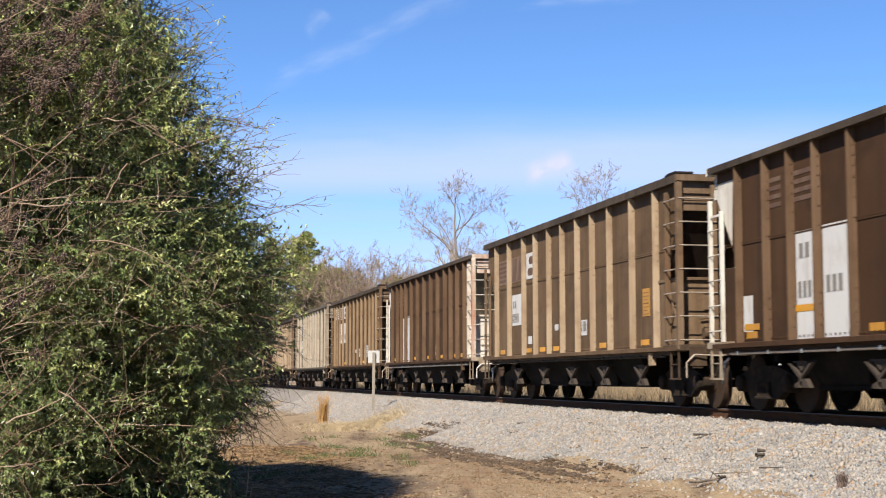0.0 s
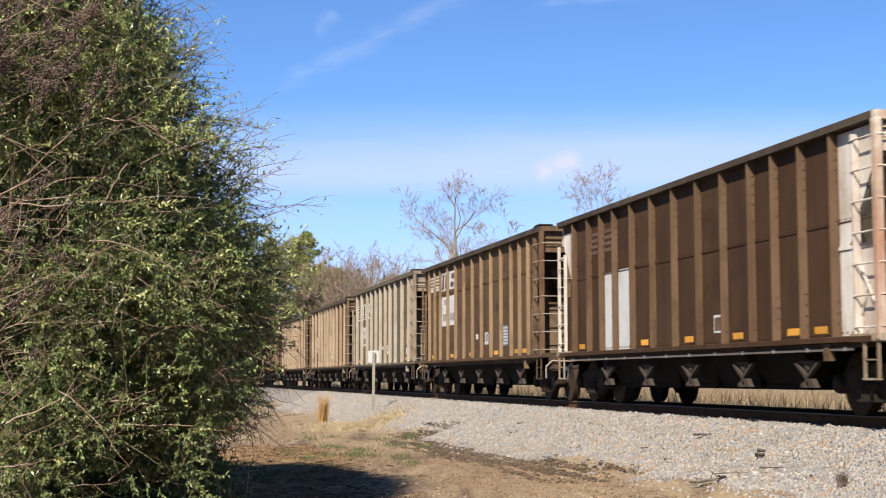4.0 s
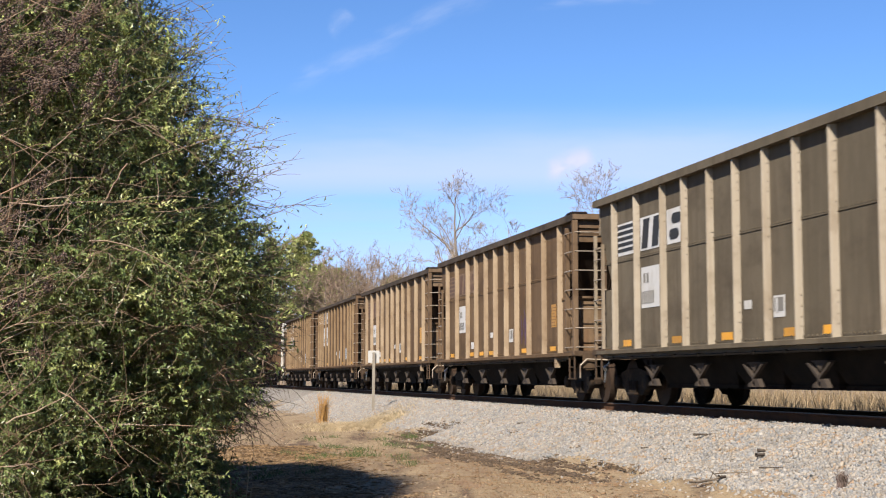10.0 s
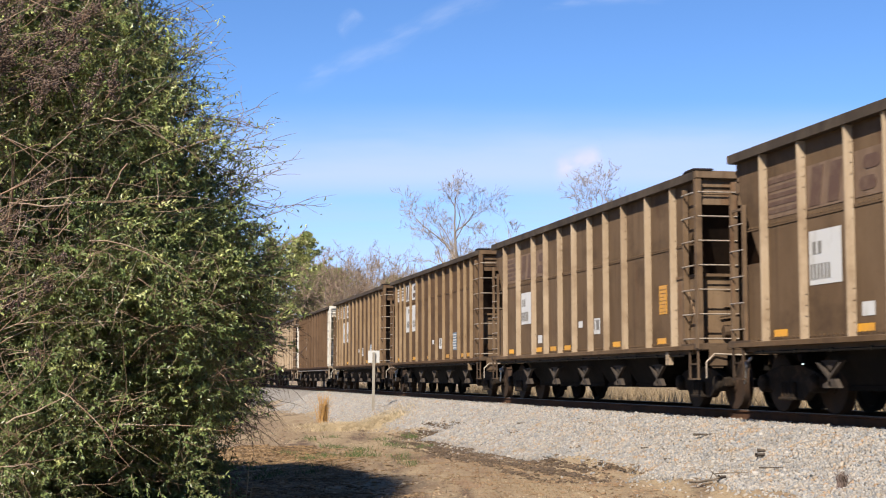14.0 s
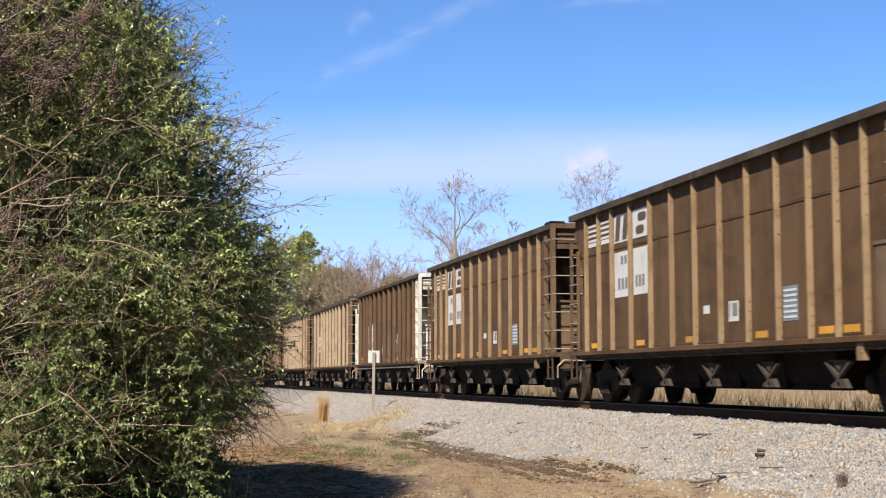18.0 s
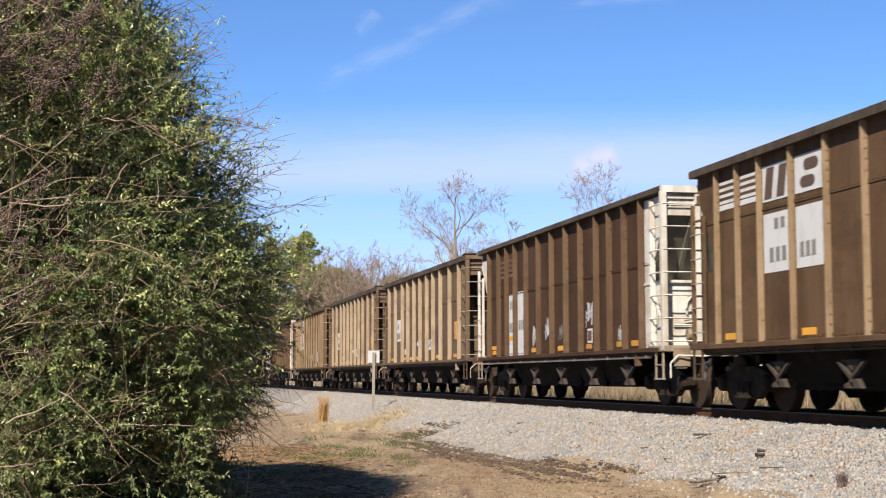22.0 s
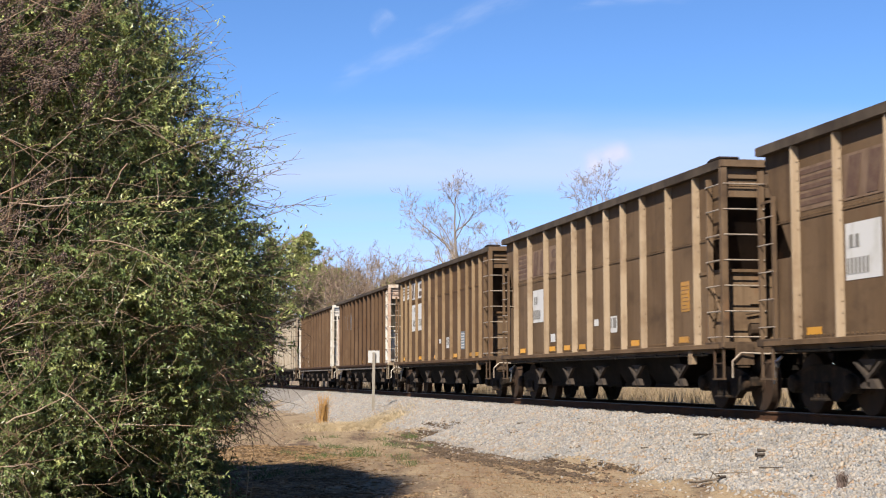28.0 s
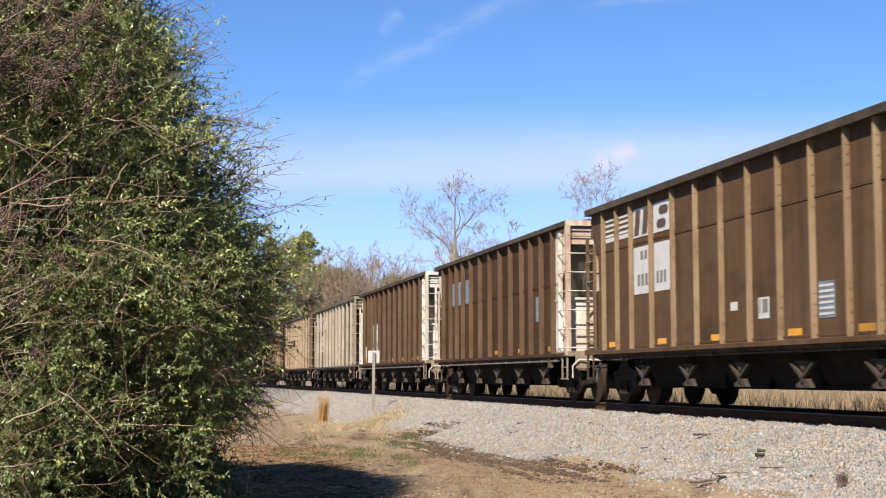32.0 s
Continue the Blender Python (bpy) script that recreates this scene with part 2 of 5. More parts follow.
def car_meshes(kind, top):
    k = (kind, top)
    rim = CHORD[kind]
    chord = top - rim
    rungs = [1.12 + 0.42 * i for i in range(7)]

    def panel(bm):
        half = [(7.12, SILL), (7.12, 2.24), (6.42, 2.24), (7.22, 3.42), (7.22, chord)]
        prism(bm, [(-x, z) for x, z in half[::-1]] + half, "y", -PANEL, -PANEL + 0.02)

    def post(bm):
        d, w = (0.085, 0.04) if kind == "close" else (0.112, 0.056)
        prism(bm, [(-w * 0.9, 0.0), (-w * 0.5, -d * 0.86), (-0.014, -d), (0.014, -d), (w * 0.55, -d * 0.86), (w, 0.0)], "z", SILL + 0.02, chord + 0.004)
        for z in (1.2, 1.34, 1.5, 1.66, 2.62, 2.9, chord - 0.24, chord - 0.38, chord - 0.52, chord - 0.68):
            box(bm, w * 0.6, w + 0.006, -0.042, -0.018, z, z + 0.024)

    def seam(bm):
        z = SEAM[kind]
        box(bm, -7.1, 7.1, -PANEL - 0.012, -PANEL + 0.004, z, z + 0.02)
        for i in range(100):
            box(bm, -7.0 + i * 0.14, -6.975 + i * 0.14, -PANEL - 0.014, -PANEL + 0.004, z + 0.038, z + 0.063)

    def chord_bar(bm):
        prism(bm, [(-OUT + 0.005, chord), (-OUT + 0.005, top - 0.012), (-OUT + 0.03, top), (-PANEL + 0.05, top), (-PANEL + 0.05, chord)], "x", -7.32, 7.32)

    def end_beam(bm):
        box(bm, 7.24, 7.42, -OUT + 0.02, OUT - 0.02, top - 0.13, top - 0.008)
        box(bm, 7.24, 7.31, -PANEL, PANEL, 3.62, top - 0.13)
        box(bm, 7.24, 7.36, -PANEL, PANEL, 3.43, 3.60)
        box(bm, 7.31, 7.35, -PANEL, PANEL, 3.74, 3.79)

    def slope(bm):
        prism(bm, [(7.26, 3.46), (7.28, 3.43), (5.55, 0.98), (5.5, 1.02)], "y", -PANEL + 0.02, PANEL - 0.02)

    def slope_rib(bm):
        prism(bm, [(7.27, 3.43), (7.33, 3.40), (6.42, 2.12), (6.36, 2.15)], "y", -0.04, 0.04)

    def end_wall(bm):
        prism(bm, [(6.42, 2.20), (6.42, 2.24), (7.14, 2.24), (7.14, 1.05), (7.10, 1.05), (7.10, 2.20)], "y", -1.42, 1.42)
        for z in (1.36, 1.66, 1.96):
            box(bm, 7.14, 7.16, -1.0, 1.0, z, z + 0.025)

    def corner_sheet(bm):
        box(bm, 6.16, 7.1, -PANEL - 0.012, -PANEL - 0.003, SILL + 0.05, 2.2)
        box(bm, 6.14, 7.1, -PANEL - 0.03, -PANEL - 0.003, 2.2, 2.25)

    def shelf(bm):
        box(bm, 6.42, 7.2, -1.42, 1.42, 2.2, 2.25)

    def tank(bm):
        lathe(bm, [(1.12, 0.18), (1.18, 0.27), (2.02, 0.27), (2.12, 0.18)], "z", 16)

    def corner(bm):
        box(bm, -0.06, 0.06, -0.055, 0.055, SILL - 0.02, chord)

    def corner_cap(bm):
        prism(bm, [(6.78, top + 0.002), (6.95, top + 0.04), (7.36, top + 0.04), (7.44, top + 0.002)], "y", -OUT + 0.01, -OUT + 0.34)

    def stile(bm):
        box(bm, -0.035, 0.035, -0.05, 0.05, SILL + 0.02, chord - 0.12)

    def inner(bm):
        box(bm, -0.04, 0.04, -0.05, 0.05, SILL + 0.1, chord - 0.04)

    def short_stile(bm):
        box(bm, -0.03, 0.03, -0.03, 0.03, SILL + 0.02, 3.42)
        box(bm, -0.51, -0.45, -0.03, 0.03, SILL + 0.02, 3.2)
        box(bm, -0.45, -0.03, -0.012, 0.012, 3.12, 3.16)

    def short_rung(bm):
        rod(bm, (-0.27, 0, 0), (0.27, 0, 0), 0.012)

    def side_rung(bm):
        rod(bm, (-0.34, 0, 0), (0.34, 0, 0), 0.014)

    def end_rung(bm):
        rod(bm, (0, -0.36, 0), (0, 0.36, 0), 0.014)

    def brace(bm):
        rod(bm, (6.78, -1.5, 1.95), (7.3, -1.5, 1.25), 0.02)
        rod(bm, (6.78, -1.5, 1.3), (7.0, -1.5, 1.75), 0.015)

    def platform(bm):
        box(bm, 6.6, 7.46, -OUT + 0.01, OUT - 0.01, 0.93, 1.04)
        box(bm, 7.42, 7.47, -1.3, 1.3, 0.84, 0.93)

    def plate(bm):
        box(bm, 7.475, 7.50, -1.42, -1.10, 0.66, 1.0)
        box(bm, 7.44, 7.475, -1.36, -1.16, 0.62, 0.96)

    def step(bm):
        for x in (-0.19, 0.19):
            box(bm, x - 0.03, x + 0.03, -0.012, 0.012, 0.44, 0.95)
        box(bm, -0.22, 0.22, -0.03, 0.03, 0.42, 0.45)
        box(bm, -0.18, 0.18, -0.012, 0.012, 0.68, 0.70)

    def lever(bm):
        pts = [(7.55, -1.5, 0.72), (7.55, -1.35, 0.86), (7.62, -0.9, 0.84), (7.7, -0.25, 0.94)]
        for a, b in zip(pts, pts[1:]):
            rod(bm, a, b, 0.016)
        rod(bm, (7.55, -1.5, 0.72), (7.55, -1.5, 0.45), 0.016)

    def coupler(bm):
        box(bm, 7.0, 7.8, -0.11, 0.11, 0.74, 0.95)
        box(bm, 7.3, 7.46, -0.28, 0.28, 0.66, 1.02)
        box(bm, 7.75, 8.02, -0.19, 0.17, 0.70, 0.99)
        box(bm, 7.95, 8.13, 0.03, 0.21, 0.72, 0.97)

    def hose(bm):
        pts = [(7.5, 0.32, 0.7), (7.72, 0.3, 0.52), (7.95, 0.24, 0.42), (8.09, 0.2, 0.46)]
        for a, b in zip(pts, pts[1:]):
            rod(bm, a, b, 0.025)

    def sill(bm):
        prism(bm, [(-OUT, 0.935), (-OUT, 1.005), (-PANEL + 0.03, 1.025), (-PANEL + 0.03, 0.935)], "x", -7.2, 7.2)
        box(bm, -7.0, 7.0, -1.52, -1.44, 0.86, 0.934)
        for i in range(100):
            box(bm, -7.0 + i * 0.14, -6.97 + i * 0.14, -PANEL - 0.016, -PANEL + 0.004, 1.05, 1.08)

    def pipe(bm):
        rod(bm, (-6.6, -1.53, 0.84), (6.6, -1.53, 0.84), 0.022)
        for i in range(12):
            box(bm, -6.3 + i * 1.15, -6.25 + i * 1.15, -1.56, -1.5, 0.815, 0.875)

    def hopper(bm):
        lo = [(-0.72, -1.06, 0.30), (0.72, -1.06, 0.30), (0.72, 1.06, 0.30), (-0.72, 1.06, 0.30)]
        hi = [(-1.14, -1.36, 0.95), (1.14, -1.36, 0.95), (1.14, 1.36, 0.95), (-1.14, 1.36, 0.95)]
        a, b = [bm.verts.new(c) for c in lo], [bm.verts.new(c) for c in hi]
        bm.faces.new(a), bm.faces.new(b)
        for i in range(4):
            bm.faces.new((a[i], a[(i + 1) % 4], b[(i + 1) % 4], b[i]))
        box(bm, -0.78, 0.78, -1.1, 1.1, 0.27, 0.34)

    def gusset(bm):
        prism(bm, [(-0.40, 0.67), (-0.03, 0.44), (-0.03, 0.40), (0.03, 0.40), (0.03, 0.44), (0.40, 0.67), (0.32, 0.67), (0.0, 0.48), (-0.32, 0.67)], "y", -1.45, -1.39)
        prism(bm, [(-0.21, 0.675), (0.0, 0.545), (0.21, 0.675)], "y", -1.42, -1.385)
        box(bm, -0.24, 0.24, -1.44, -1.30, 0.675, 0.70)

    def foot(bm):
        prism(bm, [(0.03, 0.44), (0.15, 0.44), (0.27, 0.31), (0.06, 0.31)], "y", -1.44, -1.36)
        prism(bm, [(-0.2, 0.36), (-0.08, 0.40), (-0.04, 0.31), (-0.2, 0.31)], "y", -1.44, -1.36)

    def angle_cock(bm):
        lathe(bm, [(-0.06, 0.02), (-0.045, 0.05), (0.0, 0.062), (0.045, 0.05), (0.06, 0.02)], "z", 10, at=(7.34, 1.34, 0.66))
        rod(bm, (7.34, 1.34, 0.62), (7.36, 1.36, 0.36), 0.026, 0.018)
        rod(bm, (7.2, 1.3, 0.78), (7.34, 1.34, 0.68), 0.022)

    def spine(bm):
        box(bm, -7.3, 7.3, -0.33, 0.33, 0.58, 0.93)

    def tag_box(bm):
        box(bm, -0.09, 0.09, -1.56, -1.47, 0.68, 0.92)
        box(bm, -0.10, 0.10, -1.565, -1.555, 0.78, 0.80)

    def bolster(bm):
        box(bm, -0.22, 0.22, -1.0, 1.0, 0.38, 0.56)
        lathe(bm, [(0.5, 0.3), (0.69, 0.3)], "z", 12)

    def frame_side(bm):
        prism(bm, [(-1.13, 0.54), (-1.13, 0.40), (-0.72, 0.36), (-0.45, 0.20), (0.45, 0.20), (0.72, 0.36), (1.13, 0.40), (1.13, 0.54), (0.78, 0.66), (0.35, 0.74), (-0.35, 0.74), (-0.78, 0.66)], "y", -1.10, -0.96)
        for x in (-0.89, 0.89):
            lathe(bm, [(-1.2, 0.09), (-1.17, 0.14), (-0.95, 0.15)], "y", 12, at=(x, 0, 0.457))
        for x in (-0.18, -0.06, 0.06, 0.18):
            lathe(bm, [(0.24, 0.05), (0.48, 0.05)], "z", 8, at=(x, -1.12, 0))
        box(bm, -0.25, 0.25, -1.19, -1.05, 0.2, 0.25)

    def axle(bm):
        rod(bm, (0, -1.1, 0), (0, 1.1, 0), 0.085, sides=10)

    def wheel(bm):
        lathe(bm, [(-0.07, 0.40), (-0.065, 0.455), (0.055, 0.462), (0.06, 0.49), (0.075, 0.49), (0.078, 0.40), (0.03, 0.36), (0.02, 0.18), (0.06, 0.15), (0.06, 0.09), (-0.09, 0.09), (-0.09, 0.15), (-0.02, 0.2), (-0.015, 0.36)], "y", 24)

    def brake_wheel(bm):
        for i in range(16):
            a0, a1 = 2 * math.pi * i / 16, 2 * math.pi * (i + 1) / 16
            rod(bm, (0, math.cos(a0) * 0.28, math.sin(a0) * 0.28), (0, math.cos(a1) * 0.28, math.sin(a1) * 0.28), 0.014, sides=5)
        for i in range(5):
            a = 2 * math.pi * i / 5
            rod(bm, (0, 0, 0), (0.03, math.cos(a) * 0.28, math.sin(a) * 0.28), 0.012, sides=5)
        rod(bm, (-0.3, 0, 0), (0.04, 0, 0), 0.03)

    def valve(bm):
        box(bm, 7.16, 7.30, -0.75, -0.45, 1.3, 1.75)
        rod(bm, (7.2, -0.6, 1.1), (7.2, -0.6, 2.1), 0.02)
        rod(bm, (7.2, -1.1, 1.5), (7.2, -0.3, 1.62), 0.018)
        lathe(bm, [(-1.05, 0.11), (-0.8, 0.11)], "y", 10, at=(7.22, 0, 1.25))

    def bent_pipe(bm):
        for y, r in ((-0.75, 0.30), (-0.2, 0.22), (0.5, 0.3)):
            pts = [(7.19, y + math.cos(radians(a)) * r, 1.72 + math.sin(radians(a)) * r) for a in range(-20, 201, 22)]
            for a, b in zip(pts, pts[1:]):
                rod(bm, a, b, 0.02, sides=5)
        rod(bm, (7.19, -1.3, 1.42), (7.19, 0.9, 1.42), 0.018)

    out = {}
    for name, fn, bev in (("panel", panel, 0), ("post", post, 0), ("seam", seam, 0), ("chord", chord_bar, 0), ("end_beam", end_beam, 0),
                          ("slope", slope, 0), ("slope_rib", slope_rib, 0), ("end_wall", end_wall, 0), ("shelf", shelf, 0), ("corner_sheet", corner_sheet, 0), ("tank", tank, 0), ("corner", corner, 0.008), ("corner_cap", corner_cap, 0),
                          ("stile", stile, 0.006), ("inner", inner, 0.006), ("side_rung", side_rung, 0), ("short_stile", short_stile, 0), ("short_rung", short_rung, 0), ("end_rung", end_rung, 0), ("brace", brace, 0),
                          ("platform", platform, 0.006), ("plate", plate, 0.004), ("step", step, 0), ("lever", lever, 0), ("coupler", coupler, 0.02),
                          ("hose", hose, 0), ("sill", sill, 0), ("pipe", pipe, 0), ("hopper", hopper, 0), ("gusset", gusset, 0), ("foot", foot, 0), ("spine", spine, 0), ("angle_cock", angle_cock, 0),
                          ("tag_box", tag_box, 0.006), ("bolster", bolster, 0), ("frame_side", frame_side, 0.012), ("axle", axle, 0), ("wheel", wheel, 0),
                          ("brake_wheel", brake_wheel, 0), ("valve", valve, 0.01), ("bent_pipe", bent_pipe, 0)):
        out[name] = shared((k, name) if name in ("panel", "post", "seam", "chord", "end_beam", "corner", "corner_cap", "stile", "inner") else name, name, fn, bev)
    return out, rungs, chord


MIRROR = Matrix.Rotation(math.pi, 4, 'Z')     # the other end and side of a car
CARS, WHEELSETS = {}, []


def decal(parent, name, x0, x1, z0, z1, mat, label="", lift=0.006):
    bm = bmesh.new()
    box(bm, x0, x1, -PANEL - lift, -PANEL - lift + 0.004, z0, z1)
    return part(name, bm, mat, parent, label)


def coal_heap(rng, top):
    nx, ny = 60, 13
    ph = [rng.uniform(0, 6.28) for _ in range(4)]
    verts, faces = [], []
    for i in range(nx):
        for j in range(ny):
            x, y = -7.2 + 14.4 * i / (nx - 1), -1.43 + 2.86 * j / (ny - 1)
            edge = max(0.0, 1 - (abs(x) / 7.2) ** 6) * max(0.0, 1 - (abs(y) / 1.43) ** 2)
            z = top - 0.22 + edge * (0.44 + 0.12 * math.sin(x * 0.9 + ph[0]) + 0.08 * math.sin(x * 2.3 + ph[1])) + 0.05 * noise.noise((x * 3 + ph[2], y * 3, ph[3]))
            verts.append((x, y, z))
    for i in range(nx - 1):
        for j in range(ny - 1):
            faces.append((i * ny + j, (i + 1) * ny + j, (i + 1) * ny + j + 1, i * ny + j + 1))
    return mesh_of("coal_load", verts, faces, coal)


def hopper_car(number, kind, paint, end, label, top, plain=False):
    """One car; its x axis is the way it travels, its near side at -y."""
    rng = random.Random(100 + number)
    dark_paint, sunlit_paint = PAINTS[paint]
    end_mat = {"white": white_end, "rust": rust_end}.get(end) or END_PAINTS[paint]
    wall_mat = {"white": white_end, "rust": rust_end}.get(end) or END_WALLS[paint]
    rung_mat = end_mat if kind == "old" else worn_steel
    low_mat = low_iron["old" if kind == "old" else "new"]
    slope_mat = old_slope if kind == "old" else slope_paint
    me, rungs, chord = car_meshes(kind, top)
    car = tagged(new("hopper_car"), label, "railway car", "cars of the coal train")
    CARS[number] = car
    for m in (Matrix.Identity(4), MIRROR):
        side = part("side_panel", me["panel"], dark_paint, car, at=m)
        part("weld_seam", me["seam"], dark_paint, car, at=m)
        part("top_chord", me["chord"], chord_paint if paint != "grey" else dark_paint, car, at=m)
        part("side_sill", me["sill"], dark_paint, car, at=m)
        part("air_pipe", me["pipe"], bright_steel if kind == "old" else under_black, car, at=m)
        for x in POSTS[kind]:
            part("side_post", me["post"], sunlit_paint, car, at=m @ pose(x, -PANEL, 0))
        for x in (-4.26, -1.92, 0.35, 2.64, 4.95):
            part("gusset", me["gusset"], dusty_iron, car, at=m @ pose(x, 0, 0))
            part("hopper_foot", me["foot"], dusty_iron, car, at=m @ pose(x, 0, 0))
        part("tag_box", me["tag_box"], sunlit_paint, car, at=m @ pose(5.83, 0, 0))
        # one end
        part("end_beam", me["end_beam"], rust_beam if end == "rust" else end_mat, car, at=m)
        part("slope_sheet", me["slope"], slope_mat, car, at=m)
        part("end_shelf", me["shelf"], end_mat, car, at=m)
        part("end_wall", me["end_wall"], wall_mat, car, at=m)
        part("corner_sheet", me["corner_sheet"], wall_mat, car, at=m)
        if kind != "old":
            part("corner_cap", me["corner_cap"], slope_paint, car, "dark corner plate", at=m)
        if kind != "old" and rng.random() < 0.45:
            part("air_reservoir", me["tank"], wall_mat, car, at=m @ pose(7.1, -0.55, 0))
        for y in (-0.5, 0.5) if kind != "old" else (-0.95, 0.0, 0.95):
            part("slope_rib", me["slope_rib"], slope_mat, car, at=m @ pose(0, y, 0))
        part("end_platform", me["platform"], low_mat, car, at=m)
        part("end_plate", me["plate"], low_mat, car, at=m)
        part("uncoupling_lever", me["lever"], rung_mat, car, at=m)
        part("coupler", me["coupler"], truck_iron, car, at=m)
        part("brake_hose", me["hose"], under_black, car, at=m)
        part("brake_valve", me["valve"], low_mat, car, at=m)
        if kind == "old":
            part("brake_pipe", me["bent_pipe"], end_mat, car, at=m)
        part("corner_post", me["corner"], rust_beam if end == "rust" else end_mat, car, at=m @ pose(7.38, -1.545, 0))
        ladder = part("side_ladder", me["stile"], end_mat, car, at=m @ pose(6.74, -1.53, 0))
        for z in rungs:
            part("rung", me["side_rung"], rung_mat, ladder, at=pose(0.32, -0.055, z))
        ladder = part("end_ladder", me["inner"], end_mat, car, at=m @ pose(7.38, -0.88, 0))
        for z in rungs:
            part("rung", me["end_rung"], rung_mat, ladder, at=pose(0.06, -0.33, z))
        ladder = part("short_ladder", me["short_stile"], end_mat, car, at=m @ pose(7.38, 1.53, 0))
        for z in rungs[:5]:
            part("rung", me["short_rung"], rung_mat, ladder, at=pose(-0.24, 0.03, z + 0.1))
        for y in (-1.0, 1.0):
            part("step", me["step"], low_mat, car, at=m @ pose(7.14, 1.56 * y, 0))
        part("brace", me["brace"], end_mat, car, at=m)
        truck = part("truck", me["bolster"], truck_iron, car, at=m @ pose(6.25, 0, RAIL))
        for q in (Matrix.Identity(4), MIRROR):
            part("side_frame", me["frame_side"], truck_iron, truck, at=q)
        for x in (-0.89, 0.89):
            at = (m @ pose(6.25 + x, 0, 0.457 + RAIL)).translation
            wheelset = part("wheelset", me["axle"], truck_iron, car, at=pose(*at))
            part("wheel", me["wheel"], wheel_steel, wheelset, at=pose(0, -0.755, 0))
            part("wheel", me["wheel"], wheel_steel, wheelset, at=pose(0, 0.755, 0, 0, 0, 180))
            WHEELSETS.append((wheelset, tuple(at)))
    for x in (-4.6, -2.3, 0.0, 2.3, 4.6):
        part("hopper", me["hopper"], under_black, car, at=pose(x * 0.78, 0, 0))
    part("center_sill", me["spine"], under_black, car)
    part("angle_cock", me["angle_cock"], bright_steel, car, "bare steel angle cock", at=MIRROR)
    part("brake_wheel", me["brake_wheel"], end_mat, car, at=pose(7.42, 0.45, 1.75))
    part("coal_load", coal_heap(rng, top), coal, car)
    return car


# ---- ground ----
dirt = material("dry_dirt_ground", (0.177, 0.121, 0.072), rough=0.95, space="Object", bump=0.8, bump_scale=22, vary=(
    (0.30, (2.2, 0.5, 1), (0.248, 0.185, 0.110), 0.42, 0.58),
    (0.50, (2.2, 0.30, 1), (0.070, 0.040, 0.023), 0.54, 0.64),
    (0.7, (1.4, 0.5, 1), (0.166, 0.089, 0.048), 0.58, 0.74),
    (5.0, (1, 0.6, 1), (0.248, 0.194, 0.119), 0.50, 0.72),
    (13.0, (1, 1, 1), (0.065, 0.042, 0.024), 0.54, 0.72),
    (40.0, (1, 1, 1), (0.054, 0.036, 0.021), 0.52, 0.80)))
gravel = material("ballast_gravel", (0.197, 0.176, 0.152), rough=0.9, bump=1.0, bump_scale=16, vary=(
    (22.0, (1, 1, 1), (0.112, 0.096, 0.079), 0.46, 0.62),
    (17.0, (1, 1, 1), (0.253, 0.242, 0.227), 0.52, 0.70),
    (0.8, (1, 1, 1), (0.152, 0.132, 0.101), 0.5, 0.75)))
stone = material("crushed_limestone", (0.237, 0.215, 0.184), rough=0.85, island=0.2, vary=(
    (3.1, (1, 1, 1), (0.233, 0.166, 0.105), 0.56, 0.66), (2.3, (1, 1, 1), (0.166, 0.162, 0.156), 0.55, 0.68)), bump=0.3, bump_scale=50)
def tint_stones(m):
    """Gives each stone one of the bank's stone colours."""
    nt = m.node_tree
    geo, mul, fr, ramp = (nt.nodes.new(k) for k in ("ShaderNodeNewGeometry", "ShaderNodeMath", "ShaderNodeMath", "ShaderNodeValToRGB"))
    mul.operation, mul.inputs[1].default_value = 'MULTIPLY', 17.31
    fr.operation = 'FRACT'
    nt.links.new(geo.outputs["Random Per Island"], mul.inputs[0])
    nt.links.new(mul.outputs[0], fr.inputs[0])
    nt.links.new(fr.outputs[0], ramp.inputs[0])
    e = ramp.color_ramp.elements
    e[0].position, e[0].color = 0.0, (0.240, 0.218, 0.192, 1)
    e[1].position, e[1].color = 1.0, (0.240, 0.158, 0.096, 1)
    for at, c in ((0.3, (0.264, 0.250, 0.230)), (0.5, (0.182, 0.185, 0.187)), (0.68, (0.158, 0.161, 0.163)), (0.74, (0.250, 0.225, 0.192)), (0.92, (0.240, 0.206, 0.163))):
        e.new(at).color = (*c, 1)
    first = [x for x in nt.nodes if x.bl_idname == "ShaderNodeRGB"][0]
    for link in list(first.outputs[0].links):
        to = link.to_socket
        nt.links.remove(link)
        nt.links.new(ramp.outputs[0], to)


tint_stones(stone)
straw = material("dry_straw_grass", (0.215, 0.166, 0.102), rough=0.85, island=0.4, vary=((1.3, (1, 1, 1), (0.162, 0.102, 0.048), 0.45, 0.7),))
orange_straw = material("rusty_broomsedge", (0.334, 0.188, 0.061), rough=0.85, island=0.35)
green_grass = material("short_green_grass", (0.054, 0.080, 0.019), rough=0.8, island=0.4)
tie_wood = material("creosoted_wood", (0.06, 0.042, 0.03), rough=0.9, vary=((3.0, (1, 6, 1), (0.12, 0.085, 0.06), 0.45, 0.75),), bump=0.5, bump_scale=14, random_amount=0.3)
rail_steel = material("rusty_rail_steel", (0.075, 0.038, 0.022), rough=0.95, spec=0.08, vary=((4.0, (0.3, 1, 1), (0.05, 0.03, 0.02), 0.45, 0.7),))
rail_head = material("dull_rail_head", (0.11, 0.09, 0.075), rough=0.55, metal=0.3)


